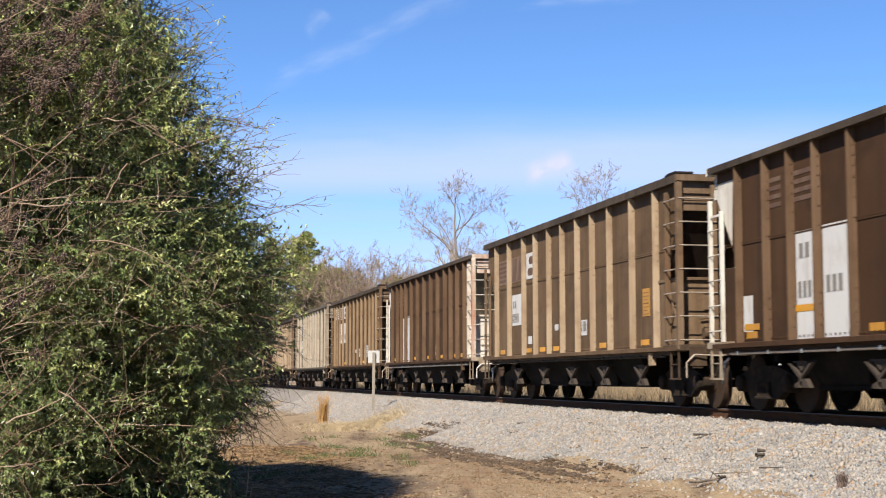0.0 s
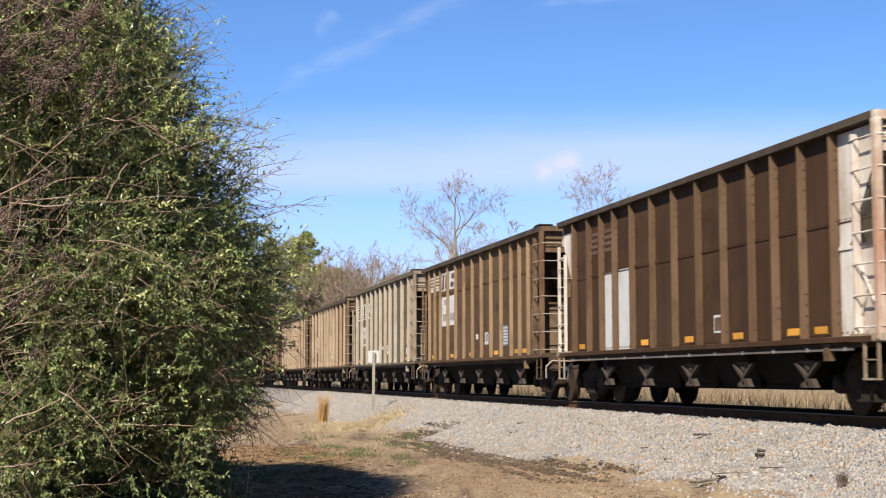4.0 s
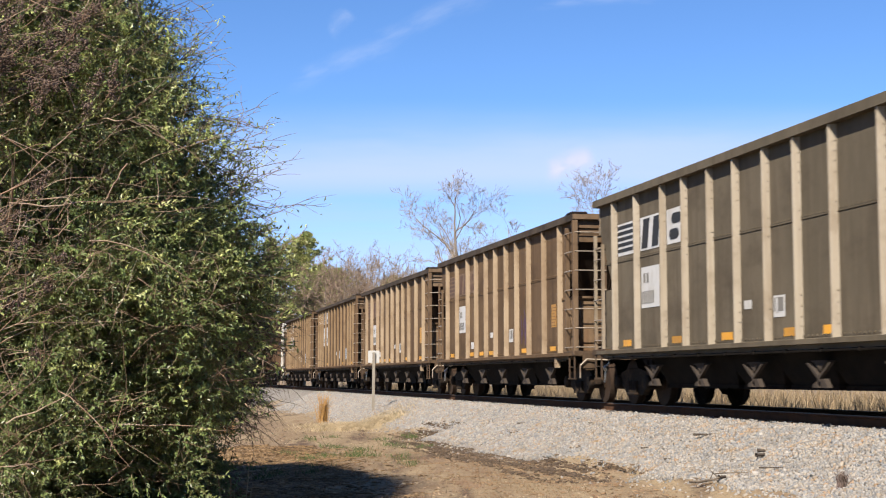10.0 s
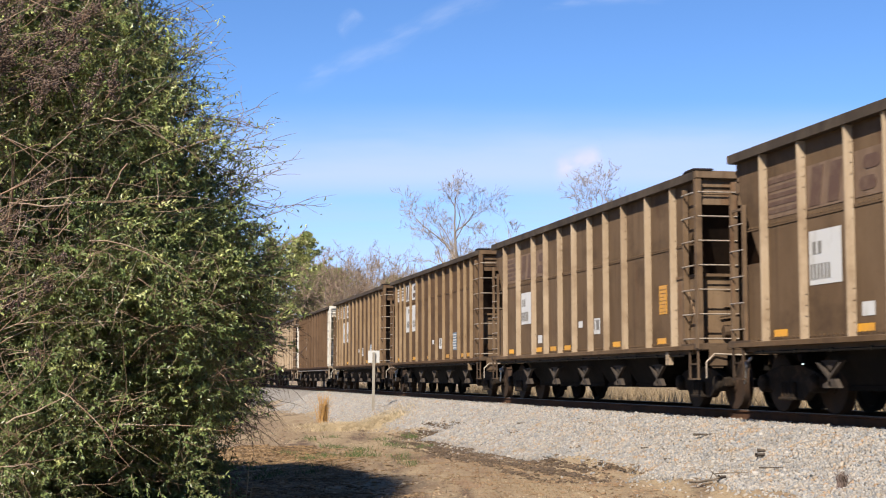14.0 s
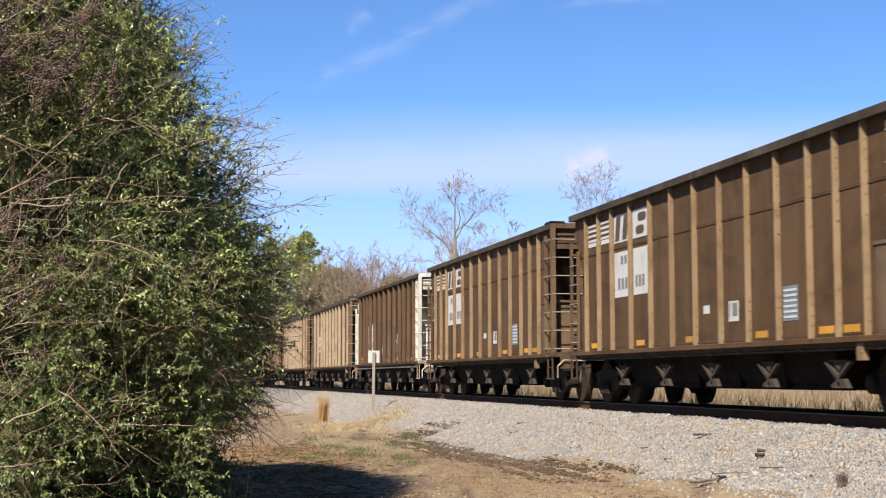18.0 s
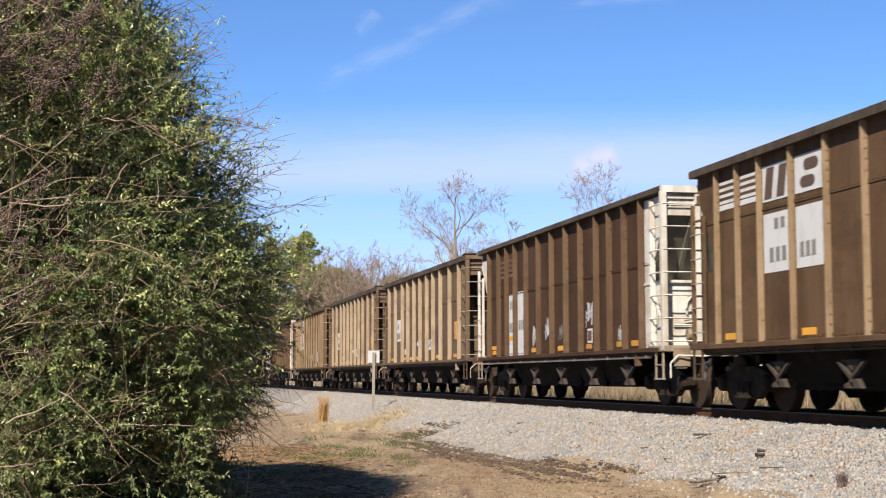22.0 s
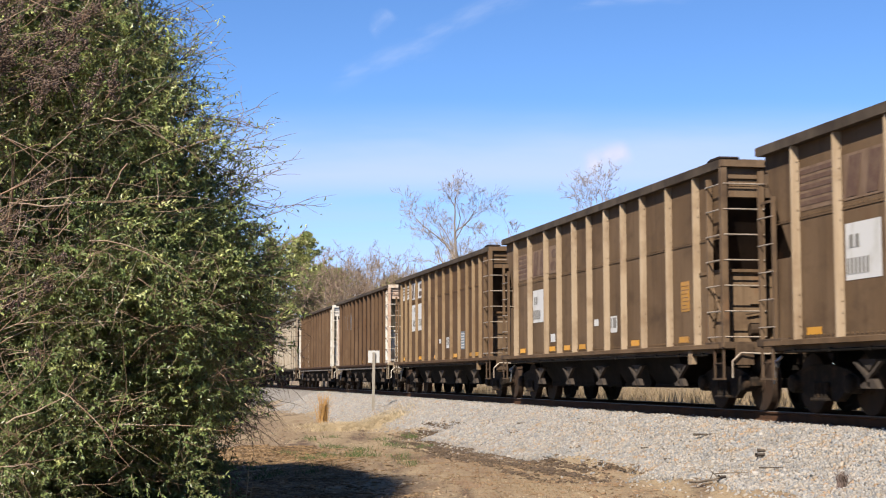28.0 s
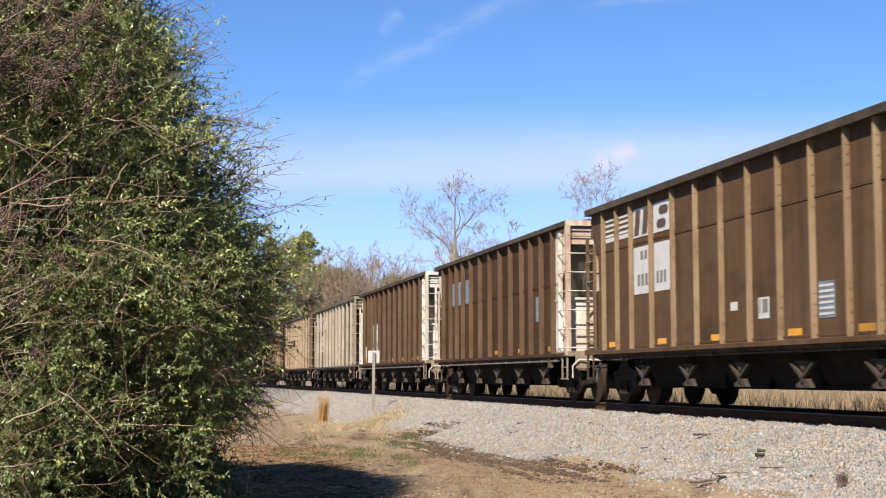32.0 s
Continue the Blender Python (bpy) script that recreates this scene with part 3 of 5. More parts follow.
def spread(lo, hi, fine_lo, fine_hi, step, ratio=1.35):
    mid = list(np.arange(fine_lo, fine_hi + 1e-6, step))
    a, d = fine_lo, step
    left = []
    while a > lo:
        d *= ratio
        a -= d
        left.append(max(a, lo))
    b, d = fine_hi, step
    right = []
    while b < hi:
        d *= ratio
        b += d
        right.append(min(b, hi))
    return np.array(left[::-1] + mid + right)


def side_of(x, y):
    """How far a place lies towards the camera's side of the track, in metres, and where along it."""
    s = (Y0 - y) / math.cos(TURN0)
    for _ in range(4):
        p = on_line(s)
        a = np.interp(s, LINE_S, _a)
        s = s + (x - p[..., 0]) * np.sin(a) - (y - p[..., 1]) * np.cos(a)
    p = on_line(s)
    a = np.interp(s, LINE_S, _a)
    return -((x - p[..., 0]) * np.cos(a) + (y - p[..., 1]) * np.sin(a)), s


def ground_height(x, y):
    """Height of the bare ground: bank under the track, level fields beside it."""
    x, y = np.asarray(x, float), np.asarray(y, float)
    d, s = side_of(x, y)
    near = np.interp(d, [-60, -12, -3.3, -1.7, 1.35, 3.55, 4.6, 60], [-1.0, -0.75, -0.75, -0.40, -0.40, -1.10, -1.13, -1.13])
    lumps = 0.035 * np.sin(x * 1.7 + 0.6 * y) * np.sin(y * 0.9 - 0.5 * x) + 0.02 * np.sin(x * 4.1 - y * 2.7)
    return near + lumps * np.clip((np.abs(d) - 3.2) / 2, 0, 1)


gx = spread(-4000, 4000, -13, 16, 0.3)
gy = spread(-4000, 4000, 6, 96, 0.35)
GX, GY = np.meshgrid(gx, gy)
GZ = ground_height(GX, GY)
nxg = len(gx)
ground = new("ground", mesh_of("ground", np.stack([GX, GY, GZ], -1).reshape(-1, 3).tolist(),
             [(j * nxg + i, j * nxg + i + 1, (j + 1) * nxg + i + 1, (j + 1) * nxg + i) for j in range(len(gy) - 1) for i in range(nxg - 1)], dirt, True))
tagged(ground, "bare tan dirt with dry grass beside the railway", "ground", kind="structure")

# ---- ballast bed, in strips across the track ----
bs = np.concatenate([np.arange(-240, -60, 2.0), np.arange(-60, 45, 0.35)])
bd = np.array([-4.1, -3.4, -2.5, -1.7, -0.8, 0.0, 0.8, 1.35, 1.8, 2.3, 2.8, 3.2, 3.5, 3.9])
bz = np.array([-0.98, -0.74, -0.52, -0.30, -0.285, -0.285, -0.275, -0.285, -0.43, -0.61, -0.80, -0.95, -1.06, -1.25])
rows = []
for s in bs:
    w = 0.35 * math.sin(s * 0.31) + 0.22 * math.sin(s * 0.83 + 1) + 0.12 * math.sin(s * 2.1)
    q = bd + np.where(bd > 2.0, (bd - 2.0) / 1.9 * w, 0)
    rows.append(on_line(np.full(len(q), s), q, bz + 0.015 * np.sin(s * 3.1 + q * 5)))
verts = np.concatenate(rows).tolist()
k = len(bd)
ballast = new("ballast_bed", mesh_of("ballast_bed", verts, [(i * k + j, i * k + j + 1, (i + 1) * k + j + 1, (i + 1) * k + j)
              for i in range(len(bs) - 1) for j in range(k - 1)], gravel, True))
tagged(ballast, "pale grey crushed-stone bank under the track", "gravel bank", kind="structure")


def bed_height(d):
    return np.interp(d, bd, bz)


def scatter_mesh(name, base_verts, base_faces, places, turns, sizes, mat, smooth=False):
    """Many small copies of one shape, jittered, in one mesh. turns: n x 3 x 3; sizes: n x 3."""
    base = np.array(base_verts)
    n, m = len(places), len(base)
    rng = np.random.default_rng(len(places))
    v = base[None] * sizes[:, None, :]
    v = v * (1 + rng.uniform(-0.22, 0.22, (n, m, 1)))
    v = np.einsum("nij,nmj->nmi", turns, v) + places[:, None, :]
    faces = (np.array(base_faces)[None] + (np.arange(n) * m)[:, None, None]).reshape(-1, len(base_faces[0]))
    me = bpy.data.meshes.new(name)
    me.vertices.add(n * m)
    me.vertices.foreach_set("co", v.reshape(-1).astype(np.float32))
    k = faces.shape[1]
    me.loops.add(faces.size)
    me.loops.foreach_set("vertex_index", faces.reshape(-1).astype(np.int32))
    me.polygons.add(len(faces))
    me.polygons.foreach_set("loop_start", (np.arange(len(faces)) * k).astype(np.int32))
    me.update(calc_edges=True)
    me.validate()
    me.materials.append(mat)
    if smooth:
        me.polygons.foreach_set("use_smooth", [True] * len(me.polygons))
    return me


def random_turns(n, rng, upright=0.0):
    a = rng.uniform(0, 2 * np.pi, n)
    b = rng.uniform(-1, 1, n) * (1 - upright) * np.pi
    c = rng.uniform(-1, 1, n) * (1 - upright) * np.pi
    ca, sa, cb, sb, cc, sc = np.cos(a), np.sin(a), np.cos(b), np.sin(b), np.cos(c), np.sin(c)
    z = np.zeros(n)
    o = np.ones(n)
    rz = np.stack([ca, -sa, z, sa, ca, z, z, z, o], -1).reshape(n, 3, 3)
    rx = np.stack([o, z, z, z, cb, -sb, z, sb, cb], -1).reshape(n, 3, 3)
    ry = np.stack([cc, z, sc, z, o, z, -sc, z, cc], -1).reshape(n, 3, 3)
    return rz @ rx @ ry


CHIP = [(-1, -1, -0.8), (1, -0.8, -0.9), (0.9, 1, -0.8), (-0.8, 1, -1), (-0.7, -0.8, 0.8), (0.9, -0.7, 0.6), (0.7, 0.7, 1), (-0.9, 0.8, 0.7)]
CHIP_F = [(3, 2, 1, 0), (4, 5, 6, 7), (0, 1, 5, 4), (1, 2, 6, 5), (2, 3, 7, 6), (3, 0, 4, 7)]


def ballast_stones(n, s0, s1, power, seed):
    rng = np.random.default_rng(seed)
    s = s0 + (s1 - s0) * rng.uniform(0, 1, n) ** power
    d = rng.uniform(0.75, 3.6, n)
    w = 0.35 * np.sin(s * 0.31) + 0.22 * np.sin(s * 0.83 + 1) + 0.12 * np.sin(s * 2.1)
    stray = rng.exponential(0.2, n)
    d = np.where(d > 3.35, 3.2 + w + stray, np.where(d > 2.0, d + (d - 2) / 1.9 * w, d))
    p = on_line(s, d)
    p[:, 2] = np.maximum(np.interp(np.where(d > 2.0, 2.0 + (d - 2.0) / (1 + w / 1.9), d), bd, bz), ground_height(p[:, 0], p[:, 1])) + rng.uniform(-0.007, 0.010, n)
    size = rng.lognormal(0, 0.28, n)[:, None] * np.array([[0.0205, 0.0165, 0.011]])
    return p, random_turns(n, rng), size


pp, tt, ss = ballast_stones(112000, 25.0, -42.0, 1.25, 5)
stones = new("ballast_stones", scatter_mesh("ballast_stones", CHIP, CHIP_F, pp, tt, ss, stone))
tagged(stones, "loose pale crushed ballast stones on the bank", "gravel", kind="stuff")

# ---- soil and fines washed over the foot of the bank ----
soil = material("dark_damp_soil", (0.065, 0.045, 0.030), rough=0.95, bump=1.0, bump_scale=30, vary=(
    (3.0, (1, 1, 1), (0.097, 0.065, 0.040), 0.46, 0.62), (14.0, (1, 1, 1), (0.156, 0.116, 0.078), 0.56, 0.72)))
red_soil = material("reddish_dry_soil", (0.221, 0.146, 0.085), rough=0.95, bump=0.9, bump_scale=26, vary=(
    (2.0, (1, 1, 1), (0.162, 0.100, 0.057), 0.46, 0.62), (12.0, (1, 1, 1), (0.259, 0.188, 0.116), 0.55, 0.72)))


def soil_patch(name, s0, s1, d0, d1, mat, label, seed, grains, size):
    """A ragged film of loose crumbs of soil between s0 and s1 along the bank, d0 and d1 out from it."""
    rng = np.random.default_rng(seed)
    s = rng.uniform(s0, s1, grains)
    u = (s - s0) / (s1 - s0)
    d = d0 + (d1 - d0) * rng.beta(2, 2, grains)
    ragged = np.sin(s * 0.9 + d * 9 + seed) + 0.8 * np.sin(s * 0.5 - d * 17 + 2 * seed) + rng.normal(0, 0.75, grains) + 2.0 * np.sin(np.pi * u) ** 0.5
    keep = ragged > 1.7
    p = on_line(s[keep], d[keep])
    p[:, 2] = np.maximum(ground_height(p[:, 0], p[:, 1]), bed_height(d[keep])) + rng.uniform(0.0, 0.02, len(p))
    k = len(p)
    ob = new(name, scatter_mesh(name, CHIP, CHIP_F, p, random_turns(k, rng, 0.93), rng.lognormal(0, 0.35, k)[:, None] * np.array([[size, size, size * 0.3]]), mat))
    return tagged(ob, label, "soil", kind="stuff")


soil_patch("dark_soil", 0.5, 15.5, 3.2, 5.0, soil, "dark soil strewn at the foot of the ballast", 3, 11000, 0.022)
soil_patch("dark_soil", -4.5, 10.5, 2.5, 4.2, soil, "dark soil strewn at the foot of the ballast", 4, 7000, 0.018)
soil_patch("red_soil", 6.0, 20.0, 3.5, 6.6, red_soil, "reddish dry soil along the foot of the ballast", 6, 5000, 0.013)

# ---- pebbles and dead leaves on the dirt ----
litter = material("pebbles_and_dead_leaves", (0.162, 0.103, 0.061), rough=0.9, island=0.6, vary=((2.0, (1, 1, 1), (0.259, 0.207, 0.143), 0.45, 0.62),))
lrng = np.random.default_rng(31)
n = 11000
lx, ly = lrng.uniform(-7, 6, n), 18.5 + 30 * lrng.random(n) ** 1.5
ld, _ = side_of(lx, ly)
keep = ld > 3.4
lx, ly = lx[keep], ly[keep]
n = len(lx)
pebbles = new("ground_litter", scatter_mesh("ground_litter", CHIP, CHIP_F, np.stack([lx, ly, ground_height(lx, ly) + 0.004], -1), random_turns(n, lrng, 0.9),
              lrng.lognormal(0, 0.4, n)[:, None] * np.array([[0.015, 0.012, 0.004]]), litter))
tagged(pebbles, "scattered pebbles and dead leaves on the dirt", "litter", kind="stuff")

# ---- leaf chips laid along the shrub's shadow to colour its shade ----
shadow_leaf = material("brown_shadow_litter", (0.185, 0.122, 0.066), rough=0.95, spec=0.1, island=0.6, vary=((2.0, (1, 1, 1), (0.115, 0.072, 0.038), 0.45, 0.62),))
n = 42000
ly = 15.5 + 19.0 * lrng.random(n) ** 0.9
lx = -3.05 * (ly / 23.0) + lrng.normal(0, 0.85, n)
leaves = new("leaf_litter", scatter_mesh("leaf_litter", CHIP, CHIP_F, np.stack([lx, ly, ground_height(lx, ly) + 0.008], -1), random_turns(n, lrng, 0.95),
             lrng.lognormal(0, 0.35, n)[:, None] * np.array([[0.036, 0.022, 0.003]]), shadow_leaf))
tagged(leaves, "brown leaf chips colouring the ground where the shrub casts shade", "leaf litter", kind="stuff")

# ---- track ----
def rail(side):
    outline = [(-0.07, -0.18), (0.07, -0.18), (0.07, -0.165), (0.012, -0.14), (0.01, -0.045), (0.036, -0.035), (0.036, -0.012), (-0.036, -0.012), (-0.036, -0.035), (-0.01, -0.045), (-0.012, -0.14), (-0.07, -0.165)]
    top = [(0.034, -0.0115), (0.03, 0.0), (-0.03, 0.0), (-0.034, -0.0115)]
    root = None
    for name, shape, mat in (("rail", outline, rail_steel), ("rail_head", top, rail_head)):
        verts, faces = [], []
        rs = np.arange(-240, 60.1, 3.0)
        for s in rs:
            for p, z in shape:
                verts.append(on_line(s, side + p, z + RAIL).tolist())
        k = len(shape)
        for i in range(len(rs) - 1):
            for j in range(k):
                faces.append((i * k + j, i * k + (j + 1) % k, (i + 1) * k + (j + 1) % k, (i + 1) * k + j))
        ob = new(name, mesh_of(name, verts, faces, mat))
        if root is None:
            root = tagged(ob, "rusty steel rail spiked to wooden ties", "rail", "rails of the track")
        else:
            ob.parent = root
    return root


rail(0.755), rail(-0.755)


def tie_mesh(bm):
    box(bm, -0.115, 0.115, -1.27, 1.27, -0.36, -0.19)


def tie_plate(bm):
    box(bm, -0.1, 0.1, -0.19, 0.19, -0.187, -0.176)
    for x in (-0.06, 0.06):
        for y in (-0.11, 0.11):
            box(bm, x - 0.012, x + 0.012, y - 0.012, y + 0.012, -0.18, -0.15)


tie_me, plate_me = shared("tie", "railway_tie", tie_mesh, 0.012), shared("tie_plate", "tie_plate", tie_plate)
for i in range(210):
    tie = part("railway_tie", tie_me, tie_wood, None, at=along(34.0 - i * 0.52 + 0.04 * math.sin(i * 7.3), 0, RAIL))
    tagged(tie, "dark creosoted wooden railway tie sunk in ballast", "railway tie", "ties under the track")
    if i < 130:
        for y in (-0.755, 0.755):
            part("tie_plate", plate_me, rail_steel, tie, at=pose(0, y, 0))


# ---- the train ----
def numerals(parent, x0, x1, z0, z1, count, mat=decal_grey):
    """A row of plain bars in place of a car number."""
    step = (x1 - x0) / count
    for i in range(count):
        decal(parent, "number_bar", x0 + i * step, x0 + (i + 0.62) * step, z0, z1, mat, lift=0.012)


def ribbon(car, name, pts, half, mat, lift=0.008, label=""):
    """One flat painted stroke along a line of (x, z) points on the near panel."""
    bm = bmesh.new()
    y = -PANEL - lift
    edge = []
    for i, (px, pz) in enumerate(pts):
        ax, az = pts[max(i - 1, 0)]
        bx, bz_ = pts[min(i + 1, len(pts) - 1)]
        d = math.hypot(bx - ax, bz_ - az) or 1.0
        nx, nz = -(bz_ - az) / d * half, (bx - ax) / d * half
        edge.append((bm.verts.new((px - nx, y, pz - nz)), bm.verts.new((px + nx, y, pz + nz))))
    for a, b in zip(edge, edge[1:]):
        bm.faces.new((a[0], b[0], b[1], a[1]))
    return part(name, bm, mat, car, label)


def emblem(car, kind, stripe_mat, ground_mat, letter_mat):
    """Stripes and two plain emblem shapes over the first bays of the near side."""
    if kind == "close":
        bays = ((-6.33, -5.62), (-5.47, -4.76), (-4.6, -3.62), (-3.46, -2.5))
        low, tall = 3.16, 0.56
        for x0, x1 in bays[:2]:
            for i in range(5):
                z = low + 0.06 + 0.105 * i
                decal(car, "stripe", x0, x1, z, z + (0.05 if i else 0.085), stripe_mat)
    else:
        bays = ((-6.1, -4.98), None, (-4.76, -3.53), (-3.31, -2.45))
        low, tall = 2.88, 0.64
        decal(car, "emblem_ground", *bays[0], low, low + tall, ground_mat, lift=0.006)
        for i in range(5):
            z = low + 0.07 + 0.115 * i
            decal(car, "stripe", *bays[0], z, z + 0.068, letter_mat, lift=0.011)
    for k in (2, 3):
        decal(car, "emblem_ground", *bays[k], low, low + tall, ground_mat, lift=0.008)
    y = -PANEL - 0.014
    x0, x1 = bays[2]
    w = x1 - x0
    # two slanted blocks in one bay, two rounded bars in the next
    for lean in (0.06, 0.52):
        bm = bmesh.new()
        prism(bm, [(x0 + p * w, low + 0.04 + q * (tall - 0.08)) for p, q in ((lean, 0), (lean + 0.27, 0), (lean + 0.38, 1), (lean + 0.11, 1))], "y", y, y + 0.004)
        part("emblem_block", bm, letter_mat, car)
    x = (bays[3][0] + bays[3][1]) / 2
    for f, dx in ((0.71, 0.06), (0.27, -0.06)):
        bm = bmesh.new()
        prism(bm, [(x + dx + math.cos(radians(a)) * 0.12 + (0.12 if a < 90 or a > 270 else -0.12), low + f * tall + math.sin(radians(a)) * 0.15 * tall) for a in range(0, 360, 20)], "y", y, y + 0.004)
        part("emblem_bar", bm, letter_mat, car)


def reflectors(car, xs, z=1.07, w=0.46, h=0.11):
    for x in xs:
        decal(car, "reflector", x - w / 2, x + w / 2, z, z + h, decal_amber, "amber reflector strip")


def placards(car, rng):
    decal(car, "label_plate", 1.22, 1.62, 1.37, 1.70, decal_white)
    decal(car, "label_plate", 1.26, 1.58, 1.46, 1.67, decal_grey, lift=0.011)
    decal(car, "label_plate", 1.32, 1.38, 1.44, 1.66, decal_white, lift=0.014)
    shift = rng.choice((-0.95, 0.0))
    decal(car, "label_plate", 0.12 + shift, 0.40 + shift, 1.54, 1.68, decal_white)


def spray(car, x, z, size, mat, seed):
    """A scrawl sprayed in one looping stroke."""
    rng = random.Random(seed)
    pts = []
    n = rng.randint(13, 17)
    for i in range(n):
        f = i / (n - 1) - 0.5
        high = 0.5 if i % 2 else -0.5
        pts.append((x + f * size * 0.75 + rng.uniform(-0.1, 0.1) * size, z + high * size * rng.uniform(0.25, 0.9)))
        pts.append((pts[-1][0] + rng.uniform(0.02, 0.1) * size, pts[-1][1] - high * size * rng.uniform(0.05, 0.3)))
    ribbon(car, "spray_paint", pts, 0.010 + 0.010 * size, mat, label="scrawl of faded spray paint")


def dress(number, car, kind, style):
    rng = random.Random(number * 7 + 3)
    if style == "emblem":
        emblem(car, kind, decal_white, decal_white, decal_brown)
        for x0, x1 in ((-4.6, -3.62), (-3.46, -2.56)):
            decal(car, "number_panel", x0, x1, 2.06, 2.97, decal_white)
        numerals(car, -4.2, -3.75, 2.72, 2.88, 2, decal_grey)
        numerals(car, -4.38, -3.72, 2.22, 2.44, 3, decal_grey)
        numerals(car, -3.32, -2.75, 2.22, 2.44, 3, decal_grey)
        reflectors(car, (-5.95, -3.1, -0.5, 2.5, 4.7, 5.45))
        placards(car, rng)
        decal(car, "label_plate", 3.3, 3.8, 1.30, 1.82, decal_blue, "faded blue notice")
        for i in range(6):
            decal(car, "text_bar", 3.33, 3.77, 1.34 + i * 0.08, 1.375 + i * 0.08, decal_white, lift=0.011)
    elif style == "black_emblem":
        emblem(car, kind, decal_black, decal_white, decal_black)
        decal(car, "number_panel", -4.74, -3.75, 1.78, 2.56, decal_white)
        numerals(car, -4.6, -4.25, 2.26, 2.44, 2)
        numerals(car, -4.7, -4.0, 1.86, 2.1, 6)
        reflectors(car, (-5.6, -2.9, -0.6, 1.8, 3.1, 5.35), h=0.13)
        placards(car, rng)
        decal(car, "notice", 5.28, 5.72, 1.67, 2.17, decal_amber, "yellow notice plate")
        for i in range(6):
            decal(car, "text_bar", 5.3, 5.7, 1.72 + i * 0.075, 1.745 + i * 0.075, decal_grey, lift=0.011)
        decal(car, "label_plate", 5.3, 5.42, 1.3, 1.52, decal_white)
    elif style == "ghost":
        emblem(car, kind, decal_faint, decal_faint, decal_ghost)
        decal(car, "number_panel", -4.74, -3.75, 1.78, 2.56, decal_white)
        numerals(car, -4.62, -4.28, 2.22, 2.40, 2)
        numerals(car, -4.7, -4.05, 1.86, 2.08, 6)
        reflectors(car, (-5.75, -3.1, -1.9, -0.75, 2.7, 5.3))
        decal(car, "label_plate", -3.2, -2.85, 1.28, 1.47, decal_white)
        placards(car, rng)
        decal(car, "notice", 5.2, 5.6, 1.62, 2.15, decal_amber, "faded yellow notice plate")
        for i in range(7):
            decal(car, "text_bar", 5.23, 5.57 - 0.09 * (i % 3 == 1), 1.66 + i * 0.068, 1.667 + i * 0.068, decal_brown, lift=0.011)
        if number == 0:
            decal(car, "emblem_ground", -3.31, -2.45, 2.88, 3.52, decal_white, "worn white patch", lift=0.010)
        if number in (4, 9):
            spray(car, 2.9, 1.7, 1.1, spray_violet, number)
    elif style == "panels":
        decal(car, "number_panel", -4.27, -3.6, 1.02, 2.6, decal_white)
        decal(car, "number_panel", -3.4, -2.55, 1.02, 2.62, decal_white)
        if number in (-1, 8, 13):
            numerals(car, -4.15, -3.75, 2.2, 2.42, 2, decal_grey)
            numerals(car, -4.2, -3.72, 1.62, 1.86, 3, decal_grey)
            numerals(car, -3.3, -2.75, 1.66, 1.9, 3, decal_grey)
            decal(car, "reflector", -4.3, -3.72, 1.42, 1.52, decal_amber, lift=0.011)
            decal(car, "reflector", -6.16, -5.6, 1.2, 1.3, decal_amber, lift=0.011)
            if number != 8:
                decal(car, "label_plate", -6.2, -5.85, 1.18, 1.75, decal_white)
        for i in range(4):
            z = 3.05 + 0.13 * i
            decal(car, "stripe", -5.3, -4.75, z, z + 0.07, decal_ghost)
            decal(car, "stripe", -4.45, -3.7, z, z + 0.07, decal_ghost)
        reflectors(car, (-5.9, -1.9, 0.4, 2.55, 4.6, 5.5), w=0.4)
        x = 2.45 if number == 8 else 1.55
        decal(car, "label_plate", x, x + 0.35, 1.2, 1.5, decal_white)
        decal(car, "label_plate", x + 0.04, x + 0.31, 1.24, 1.46, decal_ghost, lift=0.011)
        if number == 8:
            for i, (x, z, q) in enumerate(((-1.75, 1.45, 0.62), (-0.65, 1.62, 0.62), (0.45, 1.5, 0.4), (2.6, 1.8, 0.62), (4.7, 1.35, 0.4))):
                spray(car, x, z, q, decal_white if i != 2 else decal_grey, 60 + i)
    elif style == "blue":
        for x0, x1 in ((-5.3, -4.75), (-4.48, -3.7), (-3.36, -2.55)):
            decal(car, "emblem_ground", x0, x1, 2.6, 3.3, decal_blue, "faded blue lettering ground")
        decal(car, "emblem_ground", 4.4, 4.85, 1.8, 2.4, decal_blue, "faded pale blue notice")
        reflectors(car, (-5.5, 0.4, 2.9, 5.65), w=0.4)
    if kind == "old":
        for m in (Matrix.Identity(4), MIRROR):
            for s in (-1, 1):
                bm = bmesh.new()
                prism(bm, [(6.14, SILL + 0.04), (7.12, SILL + 0.04), (7.12, 2.24), (6.42, 2.24), (7.2, 3.40), (7.2, 3.82), (6.14, 3.82)], "y", -PANEL - 0.006, -PANEL - 0.002) if s > 0 else \
                    prism(bm, [(-7.2, 3.40), (-6.62, 2.6), (-6.55, 3.68), (-7.2, 3.68)], "y", -PANEL - 0.006, -PANEL - 0.002)
                part("end_panel", bm, car.children[0].material_slots[0].material if number == -9 else (rust_end if number in (1, 12) else white_end), car, "stained white end panel", at=m)


